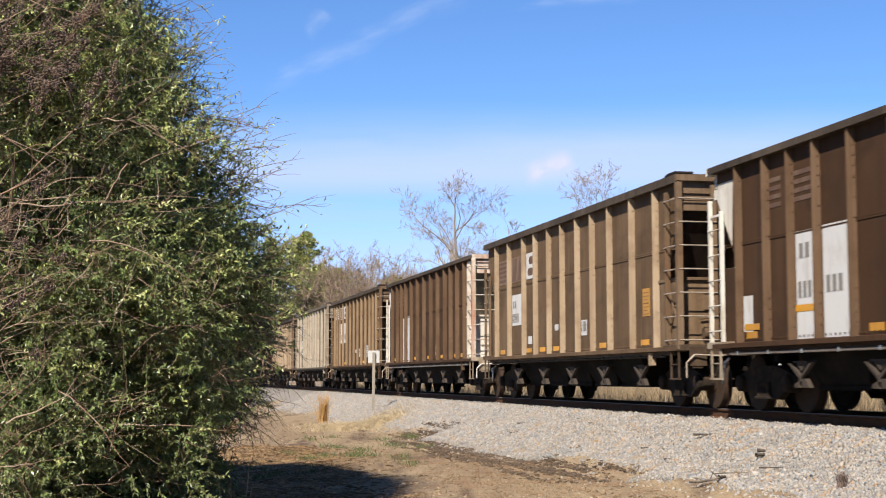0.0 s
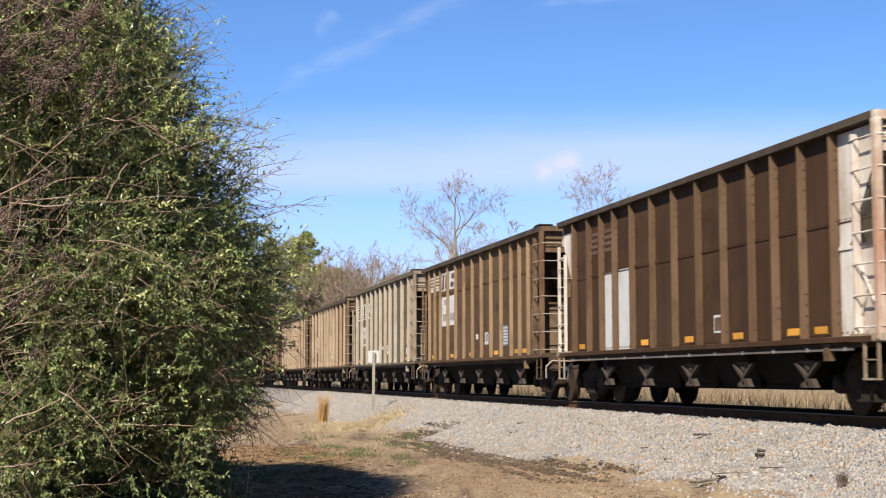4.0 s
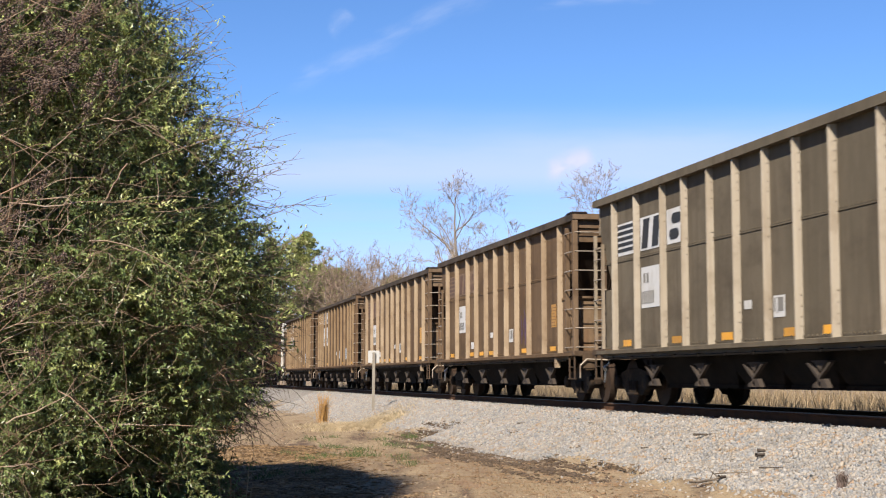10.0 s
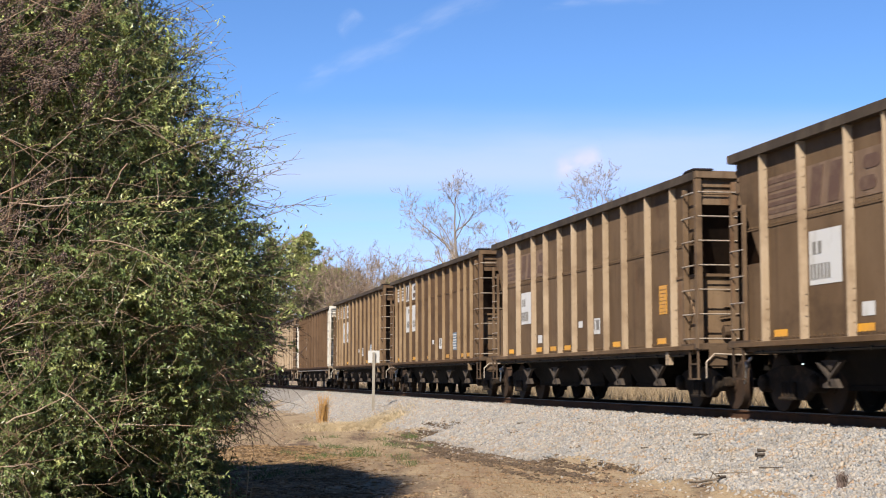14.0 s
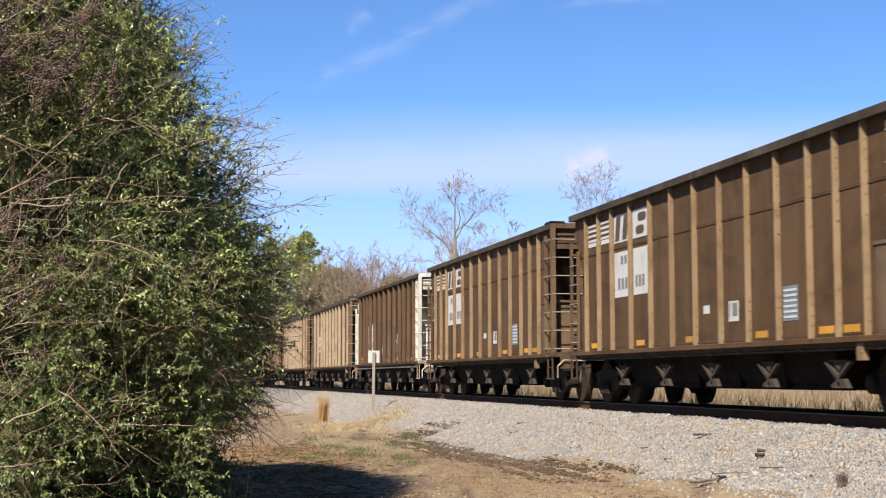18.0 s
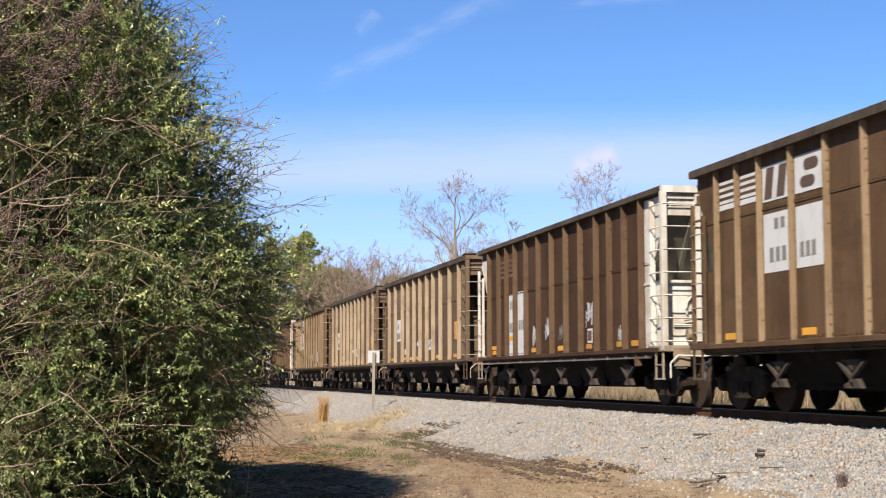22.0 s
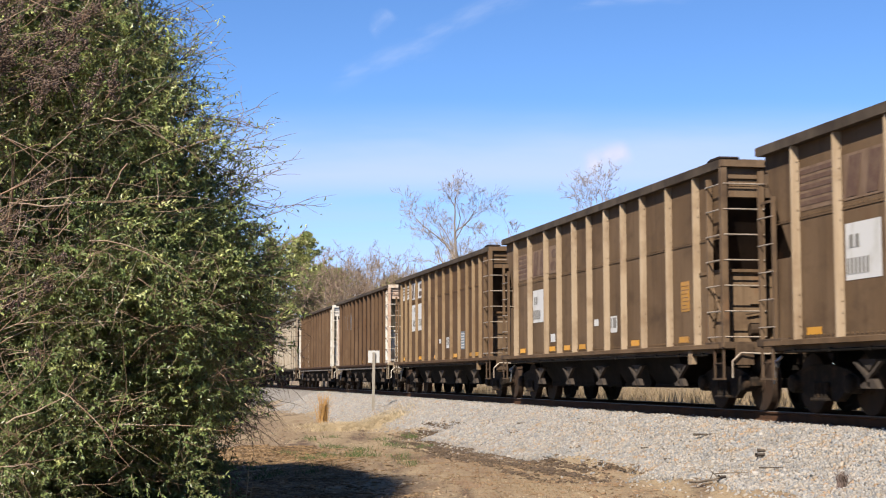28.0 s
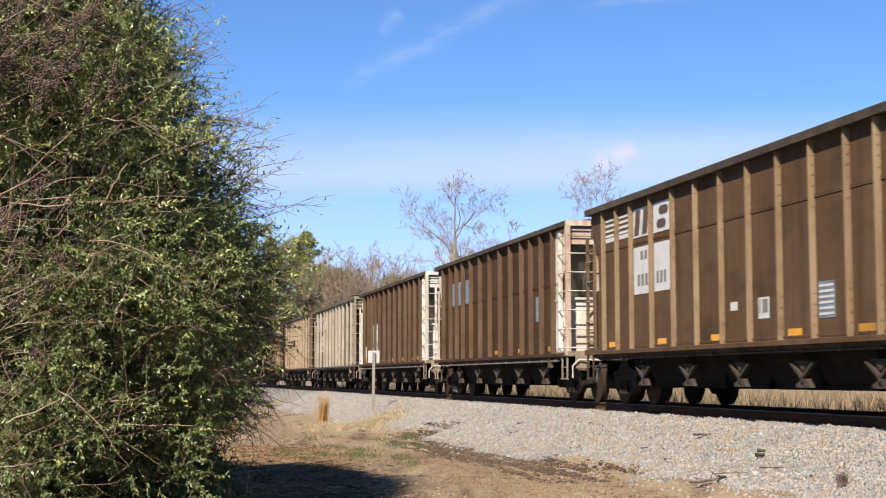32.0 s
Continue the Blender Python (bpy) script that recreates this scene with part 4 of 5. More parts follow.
T_TAN = "dusty tan ribbed coal hopper car with faded stripes"
T_BRN = "faded brown ribbed coal hopper car with white emblem"
T_DRK = "dark red-brown coal hopper car with stained white ends"
TRAIN = (
    (-1, "old", "dark", "white", "panels", T_DRK, 3.97), (0, "ribbed", "tan", "same", "ghost", T_TAN, 4.09),
    (1, "old", "dark", "rust", "panels", "dark red-brown coal hopper car with rust-streaked white ends", 3.97), (2, "close", "brown", "same", "emblem", T_BRN, 4.06),
    (3, "ribbed", "grey", "same", "black_emblem", "dusty cream-grey ribbed coal hopper car with black emblem", 4.15), (4, "ribbed", "tan", "same", "ghost", T_TAN, 4.06),
    (5, "ribbed", "tan", "same", "ghost", T_TAN, 4.02), (6, "close", "brown", "same", "emblem", T_BRN, 4.02),
    (7, "close", "brown", "same", "emblem", T_BRN, 4.03), (8, "old", "dark", "white", "panels", "dark red-brown coal hopper car with white spray paint", 3.98),
    (9, "ribbed", "tan", "same", "ghost", T_TAN, 4.02), (10, "ribbed", "tan", "same", "ghost", T_TAN, 4.06),
    (11, "close", "brown", "same", "emblem", T_BRN, 4.02), (12, "old", "dark", "rust", "blue", "dark brown coal hopper car with faded blue lettering", 3.97),
    (13, "old", "dark", "white", "panels", T_DRK, 3.97), (14, "ribbed", "grey", "same", "black_emblem", "dusty cream-grey ribbed coal hopper car", 4.02),
    (15, "ribbed", "tan", "same", "ghost", T_TAN, 4.02), (16, "close", "brown", "same", "emblem", T_BRN, 4.02), (17, "ribbed", "tan", "same", "ghost", T_TAN, 4.02))
for number, kind, paint, end, style, label, top in TRAIN:
    dress(number, hopper_car(number, kind, paint, end, label, top), kind, style)


# ---- signpost ----
post_wood = material("weathered_whitewashed_wood", (0.224, 0.202, 0.166), rough=0.85, vary=((4.0, (3, 3, 0.4), (0.148, 0.125, 0.094), 0.45, 0.75),), bump=0.3)
sign_white = material("dull_white_sheet_metal", (0.373, 0.373, 0.360), rough=0.5, vary=((3.0, (1, 1, 1), (0.274, 0.267, 0.249), 0.5, 0.8),))


def signpost():
    x, y = -2.45, 52.2
    z = float(ground_height(x, y))
    thing = tagged(new("signpost"), "plain pale trackside sign on a slim weathered post", "sign")
    thing.matrix_basis = pose(x, y, -0.95, 0, 0.6, 4)
    bm = bmesh.new()
    box(bm, -0.05, 0.05, -0.04, 0.04, -0.35, 2.30)
    part("post", finish(bm, "post", 0.006), post_wood, thing)
    bm = bmesh.new()
    box(bm, -0.2, 0.2, 0.045, 0.057, 1.93, 2.36)
    part("sign_plate", finish(bm, "sign_plate", 0.004), sign_white, thing)
    bm = bmesh.new()
    for q in (2.05, 2.24):
        rod(bm, (0, -0.055, q), (0, 0.07, q), 0.012)
    part("bolt", bm, bright_steel, thing)


signpost()


# ---- plants ----
bark = material("grey_brown_bark", (0.230, 0.191, 0.153), rough=0.9, vary=((6.0, (1, 1, 0.3), (0.084, 0.065, 0.050), 0.45, 0.7),))
pale_bark = material("pale_winter_twigs", (0.284, 0.230, 0.180), rough=0.9, vary=((1.0, (1, 1, 1), (0.168, 0.131, 0.095), 0.42, 0.65),))
woods_twig = material("brown_scrub_twigs", (0.260, 0.191, 0.138), rough=0.9, vary=((0.3, (1, 1, 1), (0.168, 0.122, 0.084), 0.42, 0.65),))
brown_twig = material("red_brown_dead_twigs", (0.219, 0.150, 0.101), rough=0.85, vary=((2.0, (1, 1, 1), (0.357, 0.288, 0.219), 0.46, 0.66), (1.1, (1, 1, 1), (0.163, 0.093, 0.058), 0.50, 0.66)))
# darker copy of the twig colour, for the low twigs standing in shade
shaded_twig = material("shaded_dead_twigs", (0.069, 0.051, 0.037), rough=0.9, vary=((2.0, (1, 1, 1), (0.138, 0.105, 0.077), 0.45, 0.7),))
sprig_green = material("olive_leafy_sprigs", (0.105, 0.093, 0.041), rough=0.8, vary=((2.0, (1, 1, 1), (0.179, 0.131, 0.081), 0.45, 0.7),))
seed_brown = material("dry_brown_seed_heads", (0.110, 0.077, 0.061), rough=0.95, island=0.6)


def leaf_material(name, base, second, through_colour, rough=0.3, amount=0.3):
    m = material(name, base, rough=rough, spec=0.4, island=0.6, vary=((1.6, (1, 1, 1), second, 0.45, 0.7),))
    n, ln = m.node_tree.nodes, m.node_tree.links
    b = n["Principled BSDF"]
    t = n.new("ShaderNodeBsdfTranslucent")
    t.inputs["Color"].default_value = (*through_colour, 1)
    mix = n.new("ShaderNodeMixShader")
    mix.inputs[0].default_value = amount
    ln.new(b.outputs[0], mix.inputs[1])
    ln.new(t.outputs[0], mix.inputs[2])
    ln.new(mix.outputs[0], n["Material Output"].inputs["Surface"])
    return m


pine_green = leaf_material("pine_needles", (0.20, 0.225, 0.085), (0.26, 0.26, 0.11), (0.44, 0.46, 0.16), 0.6, 0.42)
shrub_leaf = leaf_material("evergreen_shrub_leaf", (0.108, 0.146, 0.049), (0.172, 0.195, 0.076), (0.30, 0.36, 0.085), 0.36, 0.16)
# yellow-green copy of the leaf, brightening the shrub's upper part by colour
pale_leaf = leaf_material("pale_yellow_green_leaf", (0.275, 0.315, 0.115), (0.36, 0.365, 0.16), (0.50, 0.55, 0.15), 0.4, 0.26)


class Tubes:
    """Gathers tapering tubes into one mesh."""

    def __init__(self):
        self.v, self.f = [], []

    def add(self, pts, radii, sides=3):
        start = len(self.v)
        k = len(pts)
        for i, (p, r) in enumerate(zip(pts, radii)):
            d = (pts[min(i + 1, k - 1)] - pts[max(i - 1, 0)]).normalized()
            u = d.cross(Vector((0.31, 0.17, 0.93))).normalized()
            w = d.cross(u)
            for j in range(sides):
                a = 2 * math.pi * j / sides
                self.v.append(p + u * (math.cos(a) * r) + w * (math.sin(a) * r))
        for i in range(k - 1):
            for j in range(sides):
                a, b = start + i * sides + j, start + i * sides + (j + 1) % sides
                self.f.append((a, b, b + sides, a + sides))

    def mesh(self, name, mat):
        return mesh_of(name, [tuple(p) for p in self.v], self.f, mat, True)


def bend_path(rng, p, d, length, steps, wander=0.18, lift=0.0):
    pts = [p.copy()]
    d = d.normalized()
    for _ in range(steps):
        d = (d + Vector((rng.gauss(0, wander), rng.gauss(0, wander), rng.gauss(0, wander) + lift))).normalized()
        p = p + d * (length / steps)
        pts.append(p.copy())
    return pts, d


def limb(tubes, rng, p, d, length, radius, level, spread, lift, tips=None, thin=0.0):
    steps = 6 if level > 1 else 4
    pts, last = bend_path(rng, p, d, length, steps, 0.13 if level > 2 else 0.21, lift)
    radius = max(radius, thin)
    end = max(radius * (0.42 if level else 0.3), thin * 0.8)
    radii = [radius + (end - radius) * i / steps for i in range(steps + 1)]
    tubes.add(pts, radii, 6 if radius > 0.05 else (4 if radius > 0.02 else 3))
    if tips is not None and level <= 1:
        tips.append((pts[-1], last))
    if level == 0:
        return
    kids = rng.randint(3, 5)
    for i in range(kids):
        j = rng.randint(2, steps) if i else steps
        q = pts[j]
        along_d = (pts[j] - pts[j - 1]).normalized()
        side = along_d.orthogonal().normalized()
        side.rotate(Matrix.Rotation(rng.uniform(0, 6.28), 3, along_d))
        ang = rng.uniform(0.35, 0.95) * spread
        nd = along_d * math.cos(ang) + side * math.sin(ang)
        limb(tubes, rng, q, nd, length * rng.uniform(0.42, 0.68), radii[j] * rng.uniform(0.6, 0.85), level - 1, spread, lift, tips, thin)


def bare_tree(seed, height, spread=1.0, mat=pale_bark, levels=4, trunk=0.13, fork=0.42, label="leafless deciduous tree with fine pale twigs"):
    rng = random.Random(seed)
    tree = tagged(new("bare_tree"), label, "tree", "leafless trees beyond the track")
    t = Tubes()
    steps = 8
    pts, last = bend_path(rng, Vector((0, 0, -0.1)), Vector((0, 0, 1)), height * 0.72, steps, 0.05, 0.05)
    radii = [trunk * (1 - 0.75 * i / steps) for i in range(steps + 1)]
    t.add(pts, radii, 7)
    part("trunk", t.mesh("trunk", bark), bark, tree)
    t = Tubes()
    for i in range(int(6 * spread) + 6):
        f = fork + (1 - fork) * rng.random() ** 0.8
        j = f * steps
        a = int(min(j, steps - 1))
        q = pts[a].lerp(pts[a + 1], j - a)
        ang = rng.uniform(0, 6.28)
        up = rng.uniform(0.35, 1.2)
        limb(t, rng, q, Vector((math.cos(ang), math.sin(ang), up)), height * rng.uniform(0.17, 0.28) * (1.3 - f * 0.65) * spread, radii[a] * 0.5, levels - 1, 1.0, 0.05, None, 0.0115 if levels < 5 else 0.0062)
    limb(t, rng, pts[-1], last, height * 0.13, radii[-1], levels - 1, 0.7, 0.08, None, 0.010 if levels < 5 else 0.0062)
    tagged(part("crown", t.mesh("crown", mat), mat, tree), kind="stuff")
    return tree


def place(tree, x, y, turn=0.0, size=1.0, z=None):
    z = float(ground_height(x, y)) if z is None else z
    tree.matrix_basis = pose(x, y, z, 0, 0, turn) @ Matrix.Diagonal((size, size, size, 1))
    return tree


place(bare_tree(11, 13.0, 1.0, trunk=0.21, fork=0.34, levels=5), 0.75, 80.0, 130)
place(bare_tree(23, 12.6, 0.85, trunk=0.13, fork=0.45, levels=5), 7.3, 75.0, 10)
place(bare_tree(31, 10.8, 1.0, trunk=0.10, fork=0.3, levels=5), 4.4, 78.0, 200)
place(bare_tree(37, 7.6, 0.8, trunk=0.09, fork=0.3), 3.4, 84.0, 90)
scrub_a, scrub_b = bare_tree(41, 11.5, 1.05, woods_twig, trunk=0.10, fork=0.12, levels=4), bare_tree(43, 12.5, 0.85, woods_twig, trunk=0.10, fork=0.15, levels=4)
place(scrub_a, -8.0, 118.0, 0)
place(scrub_b, -6.0, 126.0, 0)
prng = random.Random(8)
for i in range(34):
    y = prng.uniform(112, 170)
    px = prng.uniform(545, 760) if i < 26 else prng.uniform(380, 560)
    x = (px - 784) / 2629 * y
    place(copy_thing((scrub_a, scrub_b)[i % 2], Matrix.Identity(4)), x, y, prng.uniform(0, 360), prng.uniform(0.75, 1.12))


def pine(seed, height, crown_from, width):
    rng = random.Random(seed)
    tree = tagged(new("pine_tree"), "green pine with loose tufted crown", "tree", "pines beyond the track")
    t = Tubes()
    pts, _ = bend_path(rng, Vector((0, 0, -0.1)), Vector((0, 0, 1)), height, 8, 0.03, 0.1)
    t.add(pts, [0.16 * (1 - 0.9 * i / 8) for i in range(9)], 7)
    tufts = []
    for i in range(150):
        f = crown_from + (1 - crown_from) * (i / 150) ** 0.8
        j = f * 7.99
        q = pts[int(j)].lerp(pts[int(j) + 1], j - int(j))
        g = (f - crown_from) / (1 - crown_from)
        reach = width * (1 - g ** 2.6) * rng.uniform(0.3, 1.1) + 0.3
        ang = rng.uniform(0, 6.28)
        bp, _ = bend_path(rng, q, Vector((math.cos(ang), math.sin(ang), rng.uniform(0.0, 0.4) + 0.35 * g)), reach, 5, 0.12, 0.04)
        t.add(bp, [0.035 * (1 - 0.14 * k) for k in range(6)], 3)
        for k in range(2, 6):
            for _ in range(3):
                tufts.append(bp[k] + Vector((rng.gauss(0, 0.24), rng.gauss(0, 0.24), rng.gauss(0.06, 0.15))) * (1.0 - 0.45 * g))
    part("trunk", t.mesh("trunk", bark), bark, tree)
    v, f = [], []
    for c in tufts:
        for _ in range(30):
            d = Vector((rng.gauss(0, 1), rng.gauss(0, 1), rng.gauss(0.45, 0.8))).normalized()
            u = d.orthogonal().normalized() * 0.024
            n = len(v)
            ln_ = rng.uniform(0.16, 0.34)
            v += [tuple(c - u), tuple(c + u), tuple(c + d * ln_)]
            f.append((n, n + 1, n + 2))
    part("crown", mesh_of("crown", v, f, pine_green), pine_green, tree)
    return tree


place(pine(1, 12.9, 0.12, 4.6), -11.4, 122.0, 0)
place(pine(2, 11.8, 0.2, 3.6), -13.6, 118.0, 60)
place(pine(3, 11.0, 0.25, 3.8), -10.6, 132.0, 130)
place(pine(4, 10.4, 0.45, 3.0), -4.9, 138.0, 20)
place(pine(5, 10.2, 0.12, 4.0), -9.2, 124.0, 250)


# ---- far woods ----
woods_brown = material("far_winter_woods", (0.24, 0.175, 0.12), rough=0.95, island=0.35, vary=((0.02, (1, 1, 1), (0.15, 0.145, 0.07), 0.45, 0.62),))


def far_woods():
    rng = np.random.default_rng(44)
    n = 95000
    x = rng.uniform(-170, 170, n)
    y = 185 + rng.uniform(0, 40, n) + 0.12 * np.abs(x)
    top = 15.0 + 1.6 * np.sin(x * 0.11) + 1.2 * np.sin(x * 0.37 + 1) + 0.9 * np.sin(x * 0.93)
    z = -1.0 + (top + 1) * rng.random(n) ** 0.7
    a = rng.uniform(0, np.pi, n)
    lean = rng.normal(0, 0.5, n)
    ln_ = rng.uniform(0.5, 1.7, n)
    p = np.stack([x, y, z], -1)
    d = np.stack([np.cos(a) * lean, np.sin(a) * lean, np.ones(n)], -1) * ln_[:, None]
    w = np.stack([np.cos(a), np.sin(a), 0 * a], -1) * rng.uniform(0.02, 0.09, (n, 1))
    v = np.stack([p - w, p + w, p + d], 1).reshape(-1, 3)
    f = np.arange(3 * n).reshape(-1, 3)
    tagged(new("far_woods", mesh_of("far_woods", v.tolist(), f.tolist(), woods_brown)), "brown leafless woods far behind the track", "woods", kind="stuff")


far_woods()


# ---- evergreen shrub beside the camera ----
EDGE_Z = (-1.2, -0.92, -0.39, -0.07, 0.26, 0.58, 0.9, 1.23, 1.55, 1.87, 2.2, 2.84, 3.49, 4.14, 4.78, 6.0, 7.4, 9.6)
EDGE_X = (-2.78, -2.78, -2.78, -2.76, -2.72, -2.65, -2.53, -2.41, -2.33, -2.3, -2.34, -2.54, -2.92, -3.28, -3.6, -4.1, -4.7, -6.2)


def shrub_inside(rng):
    """A random place in the shrub's body: mostly in its outer metre."""
    while True:
        z = rng.uniform(-1.05, 6.4) if rng.random() < 0.82 else rng.uniform(-1.05, 2.2)
        edge = float(np.interp(z, EDGE_Z, EDGE_X)) + 0.13 * math.sin(z * 5.1) + 0.08 * math.sin(z * 11.0 + 2)
        x = edge - (edge + 8.2) * rng.random() ** 1.25
        f = (edge - x) / (edge + 8.2)
        depth = 1.7 + 1.7 * math.sqrt(max(0.0, 1 - (1 - min(1, f * 5.0)) ** 2))
        mid = 17.8
        y = mid - depth + 2 * depth * rng.random() ** 1.45
        if y > 17.2 and z > 0.9:
            x -= 0.22 * (y - 17.2)
        if y < 16.8 and z > 1.3:
            x -= 0.2 * (16.8 - y)
        if y < 17.0 and ((x / 17.8 + 0.178) / 0.034) ** 2 + (((z - 0.465) / y - 0.104) / 0.034) ** 2 < 1 and rng.random() < 0.8:
            continue
        q = Vector((x * y / 17.8, y, z))
        if z < -0.1 and y < 17.6 and rng.random() < (0.1 - 0.5 * z if x < edge - 1.9 else 0.45 - 0.6 * z):
            continue
        if z < 0.85 and edge - x < 0.1 and y < 18.7 and rng.random() < 0.93:
            continue
        clump = 0.9 * noise.noise(q * 1.2) + 0.9 * noise.noise(q * 3.4 + Vector((7, 3, 1)))
        if clump < -0.06 and rng.random() < (0.92 if y < 18.0 else 0.55):
            continue
        return q, edge * y / 17.8


def shrub():
    rng = random.Random(77)
    thing = tagged(new("evergreen_shrub"), "tall dense evergreen shrub with narrow glossy leaves", "shrub")
    thing.matrix_basis = pose(-5.2, 17.8, -1.13)
    base = Vector((-5.2, 17.8, -1.13))
    # stems
    for i in range(9):
        t = Tubes()
        ang = rng.uniform(0, 6.28)
        p = Vector((rng.uniform(-1.5, 1.6), rng.uniform(-1.2, 1.2), 0.0))
        limb(t, rng, p, Vector((math.cos(ang) * 0.5, math.sin(ang) * 0.5, 1.0)), rng.uniform(2.4, 3.6), 0.06, 2, 0.8, 0.05)
        part("stem", t.mesh("stem", brown_twig), brown_twig, thing)
    twigs, dead, sprigs = Tubes(), Tubes(), Tubes()
    roots, dirs, lens, wids, ups, paler = [], [], [], [], [], []
    for i in range(25500):
        p, edge = shrub_inside(rng)
        if i % 12 == 0:
            # the sunlit face beside the track
            z, y = rng.uniform(0.1, 2.4), rng.uniform(15.3, 17.0)
            edge = float(np.interp(z, EDGE_Z, EDGE_X)) * y / 17.8
            p = Vector((edge - 0.25 - 1.7 * rng.random() ** 0.8, y, 0.465 + (z - 0.465) * y / 17.8))
        at_edge = p.x > edge - 0.35
        out = Vector((p.x + 6.2, (p.y - 17.8) * 1.2, 0.25 * (p.z - 1.5))).normalized()
        d = (out * 0.8 + Vector((rng.gauss(0, 0.55), rng.gauss(0, 0.55), rng.gauss(0.25, 0.5)))).normalized()
        length = rng.uniform(0.22, 0.55)
        pts, _ = bend_path(rng, p - base, d, length, 4, 0.16, -0.04)
        sprigs.add(pts, [0.0045, 0.004, 0.0035, 0.003, 0.002], 3)
        bare = 0.35 if at_edge and p.z > 2.4 else 1.0
        count = int(rng.randint(14, 20) * bare)
        # odds rise with height: leaf colour lightens the sunnier top
        paler_sprig = rng.random() < min(0.5, max(0.04, 0.02 + 0.12 * p.z))
        for k in range(count):
            f = 0.15 + 0.85 * k / max(1, count - 1)
            j = min(3, int(f * 4))
            q = pts[j].lerp(pts[j + 1], f * 4 - j)
            ax = (pts[j + 1] - pts[j]).normalized()
            sd = ax.cross(Vector((rng.gauss(0, 1), rng.gauss(0, 1), rng.gauss(0, 1)))).normalized()
            roots.append(q)
            paler.append(paler_sprig)
            dirs.append((ax * rng.uniform(0.35, 0.9) + sd * 0.8 + Vector((0, 0, rng.uniform(-0.25, 0.2)))).normalized())
            lens.append(rng.uniform(0.038, 0.07))
            wids.append(rng.uniform(0.009, 0.0145))
            ups.append(Vector((rng.gauss(-0.15, 0.4), rng.gauss(-0.6, 0.4), 0.9)))
    # broad shaded leaves deep inside
    for i in range(11500):
        z = rng.uniform(-1.0, 6.2)
        edge = float(np.interp(z, EDGE_Z, EDGE_X)) - 0.25
        c = Vector((edge - (edge + 8.0) * rng.random() ** 1.2, rng.uniform(17.4, 20.4), z))
        c.x = (c.x - 0.22 * (c.y - 17.2)) * c.y / 17.8
        c -= base
        for _ in range(9):
            roots.append(c + Vector((rng.gauss(0, 0.14), rng.gauss(0, 0.14), rng.gauss(0, 0.14))))
            dirs.append(Vector((rng.gauss(0.3, 0.7), rng.gauss(0, 0.7), rng.gauss(0.1, 0.6))).normalized())
            paler.append(False)
            lens.append(rng.uniform(0.09, 0.15))
            wids.append(rng.uniform(0.026, 0.04))
            ups.append(Vector((rng.gauss(0, 0.5), rng.gauss(-0.8, 0.4), 0.7)))
    # bare brown stems among the leaves
    for i in range(300):
        z = rng.uniform(-0.7, 4.6)
        edge = float(np.interp(z, EDGE_Z, EDGE_X))
        p = Vector((edge - 0.4 - 3.0 * rng.random(), 14.0 + 1.5 * rng.random(), z)) - base
        pts, _ = bend_path(rng, p, Vector((rng.gauss(0.9, 0.5), rng.gauss(-0.15, 0.3), rng.gauss(0.45, 0.6))), rng.uniform(0.4, 1.3), 7, 0.14, -0.01)
        r0 = rng.uniform(0.003, 0.008)
        twigs.add(pts, [r0 * (1 - 0.1 * k) for k in range(8)], 4)
    # fine dead twigs all through the outer leaves
    for i in range(3000):
        p, edge = shrub_inside(rng)
        p.y -= 0.25
        pts, _ = bend_path(rng, p - base, Vector((rng.gauss(0.7, 0.7), rng.gauss(-0.3, 0.4), rng.gauss(0.35, 0.6))), rng.uniform(0.25, 0.75), 5, 0.2, -0.02)
        r0 = rng.uniform(0.0025, 0.005)
        twigs.add(pts, [r0 * (1 - 0.13 * k) for k in range(6)], 3)
        for j in range(1, 5):
            q, _ = bend_path(rng, pts[j], (pts[j + 1] - pts[j]).normalized() + Vector((rng.gauss(0, 0.8), rng.gauss(0, 0.8), rng.gauss(0, 0.8))), rng.uniform(0.06, 0.25), 2, 0.2)
            twigs.add(q, [r0 * 0.6, r0 * 0.5, r0 * 0.3], 3)
    # long bare shoots against the sky and low dead twigs
    for i in range(300):
        low = i >= 150
        z = rng.uniform(-0.2, 1.3) if low else rng.uniform(0.8, 5.2)
        edge = float(np.interp(z, EDGE_Z, EDGE_X))
        p = Vector((edge - rng.uniform(0.0, 0.5) - (0.15 if low else 0.0), (20.3 if low else 17.8) + rng.uniform(-0.8, 0.8), z)) - base
        d = Vector((1.0, rng.gauss(0, 0.5), rng.uniform(-0.5, 0.15) if low else rng.gauss(0.35, 0.45)))
        pts, _ = bend_path(rng, p, d, rng.uniform(0.5, 1.2) if low else rng.uniform(0.5, 1.1), 6, 0.3 if low else 0.2, -0.08 if low else -0.05)
        (dead if low else twigs).add(pts, [0.0075, 0.0065, 0.0055, 0.005, 0.004, 0.0035, 0.002], 3)
        for j in range(1, 6):
            for _ in range(1):
                q, _ = bend_path(rng, pts[j], (pts[j + 1] - pts[j]).normalized() + Vector((rng.gauss(0, 0.6), rng.gauss(0, 0.6), rng.gauss(0, 0.6))), rng.uniform(0.12, 0.4), 3, 0.2)
                (dead if low else twigs).add(q, [0.004, 0.003, 0.0025, 0.0015], 3)
                for _ in range(rng.choice((0, 0, 0, 0, 1) if low else (0, 1, 2, 3))):
                    roots.append(q[rng.randint(1, 3)])
                    paler.append(not low)
                    dirs.append(Vector((rng.gauss(0.3, 0.7), rng.gauss(0, 0.7), rng.gauss(0.1, 0.6))).normalized())
                    lens.append(rng.uniform(0.04, 0.08))
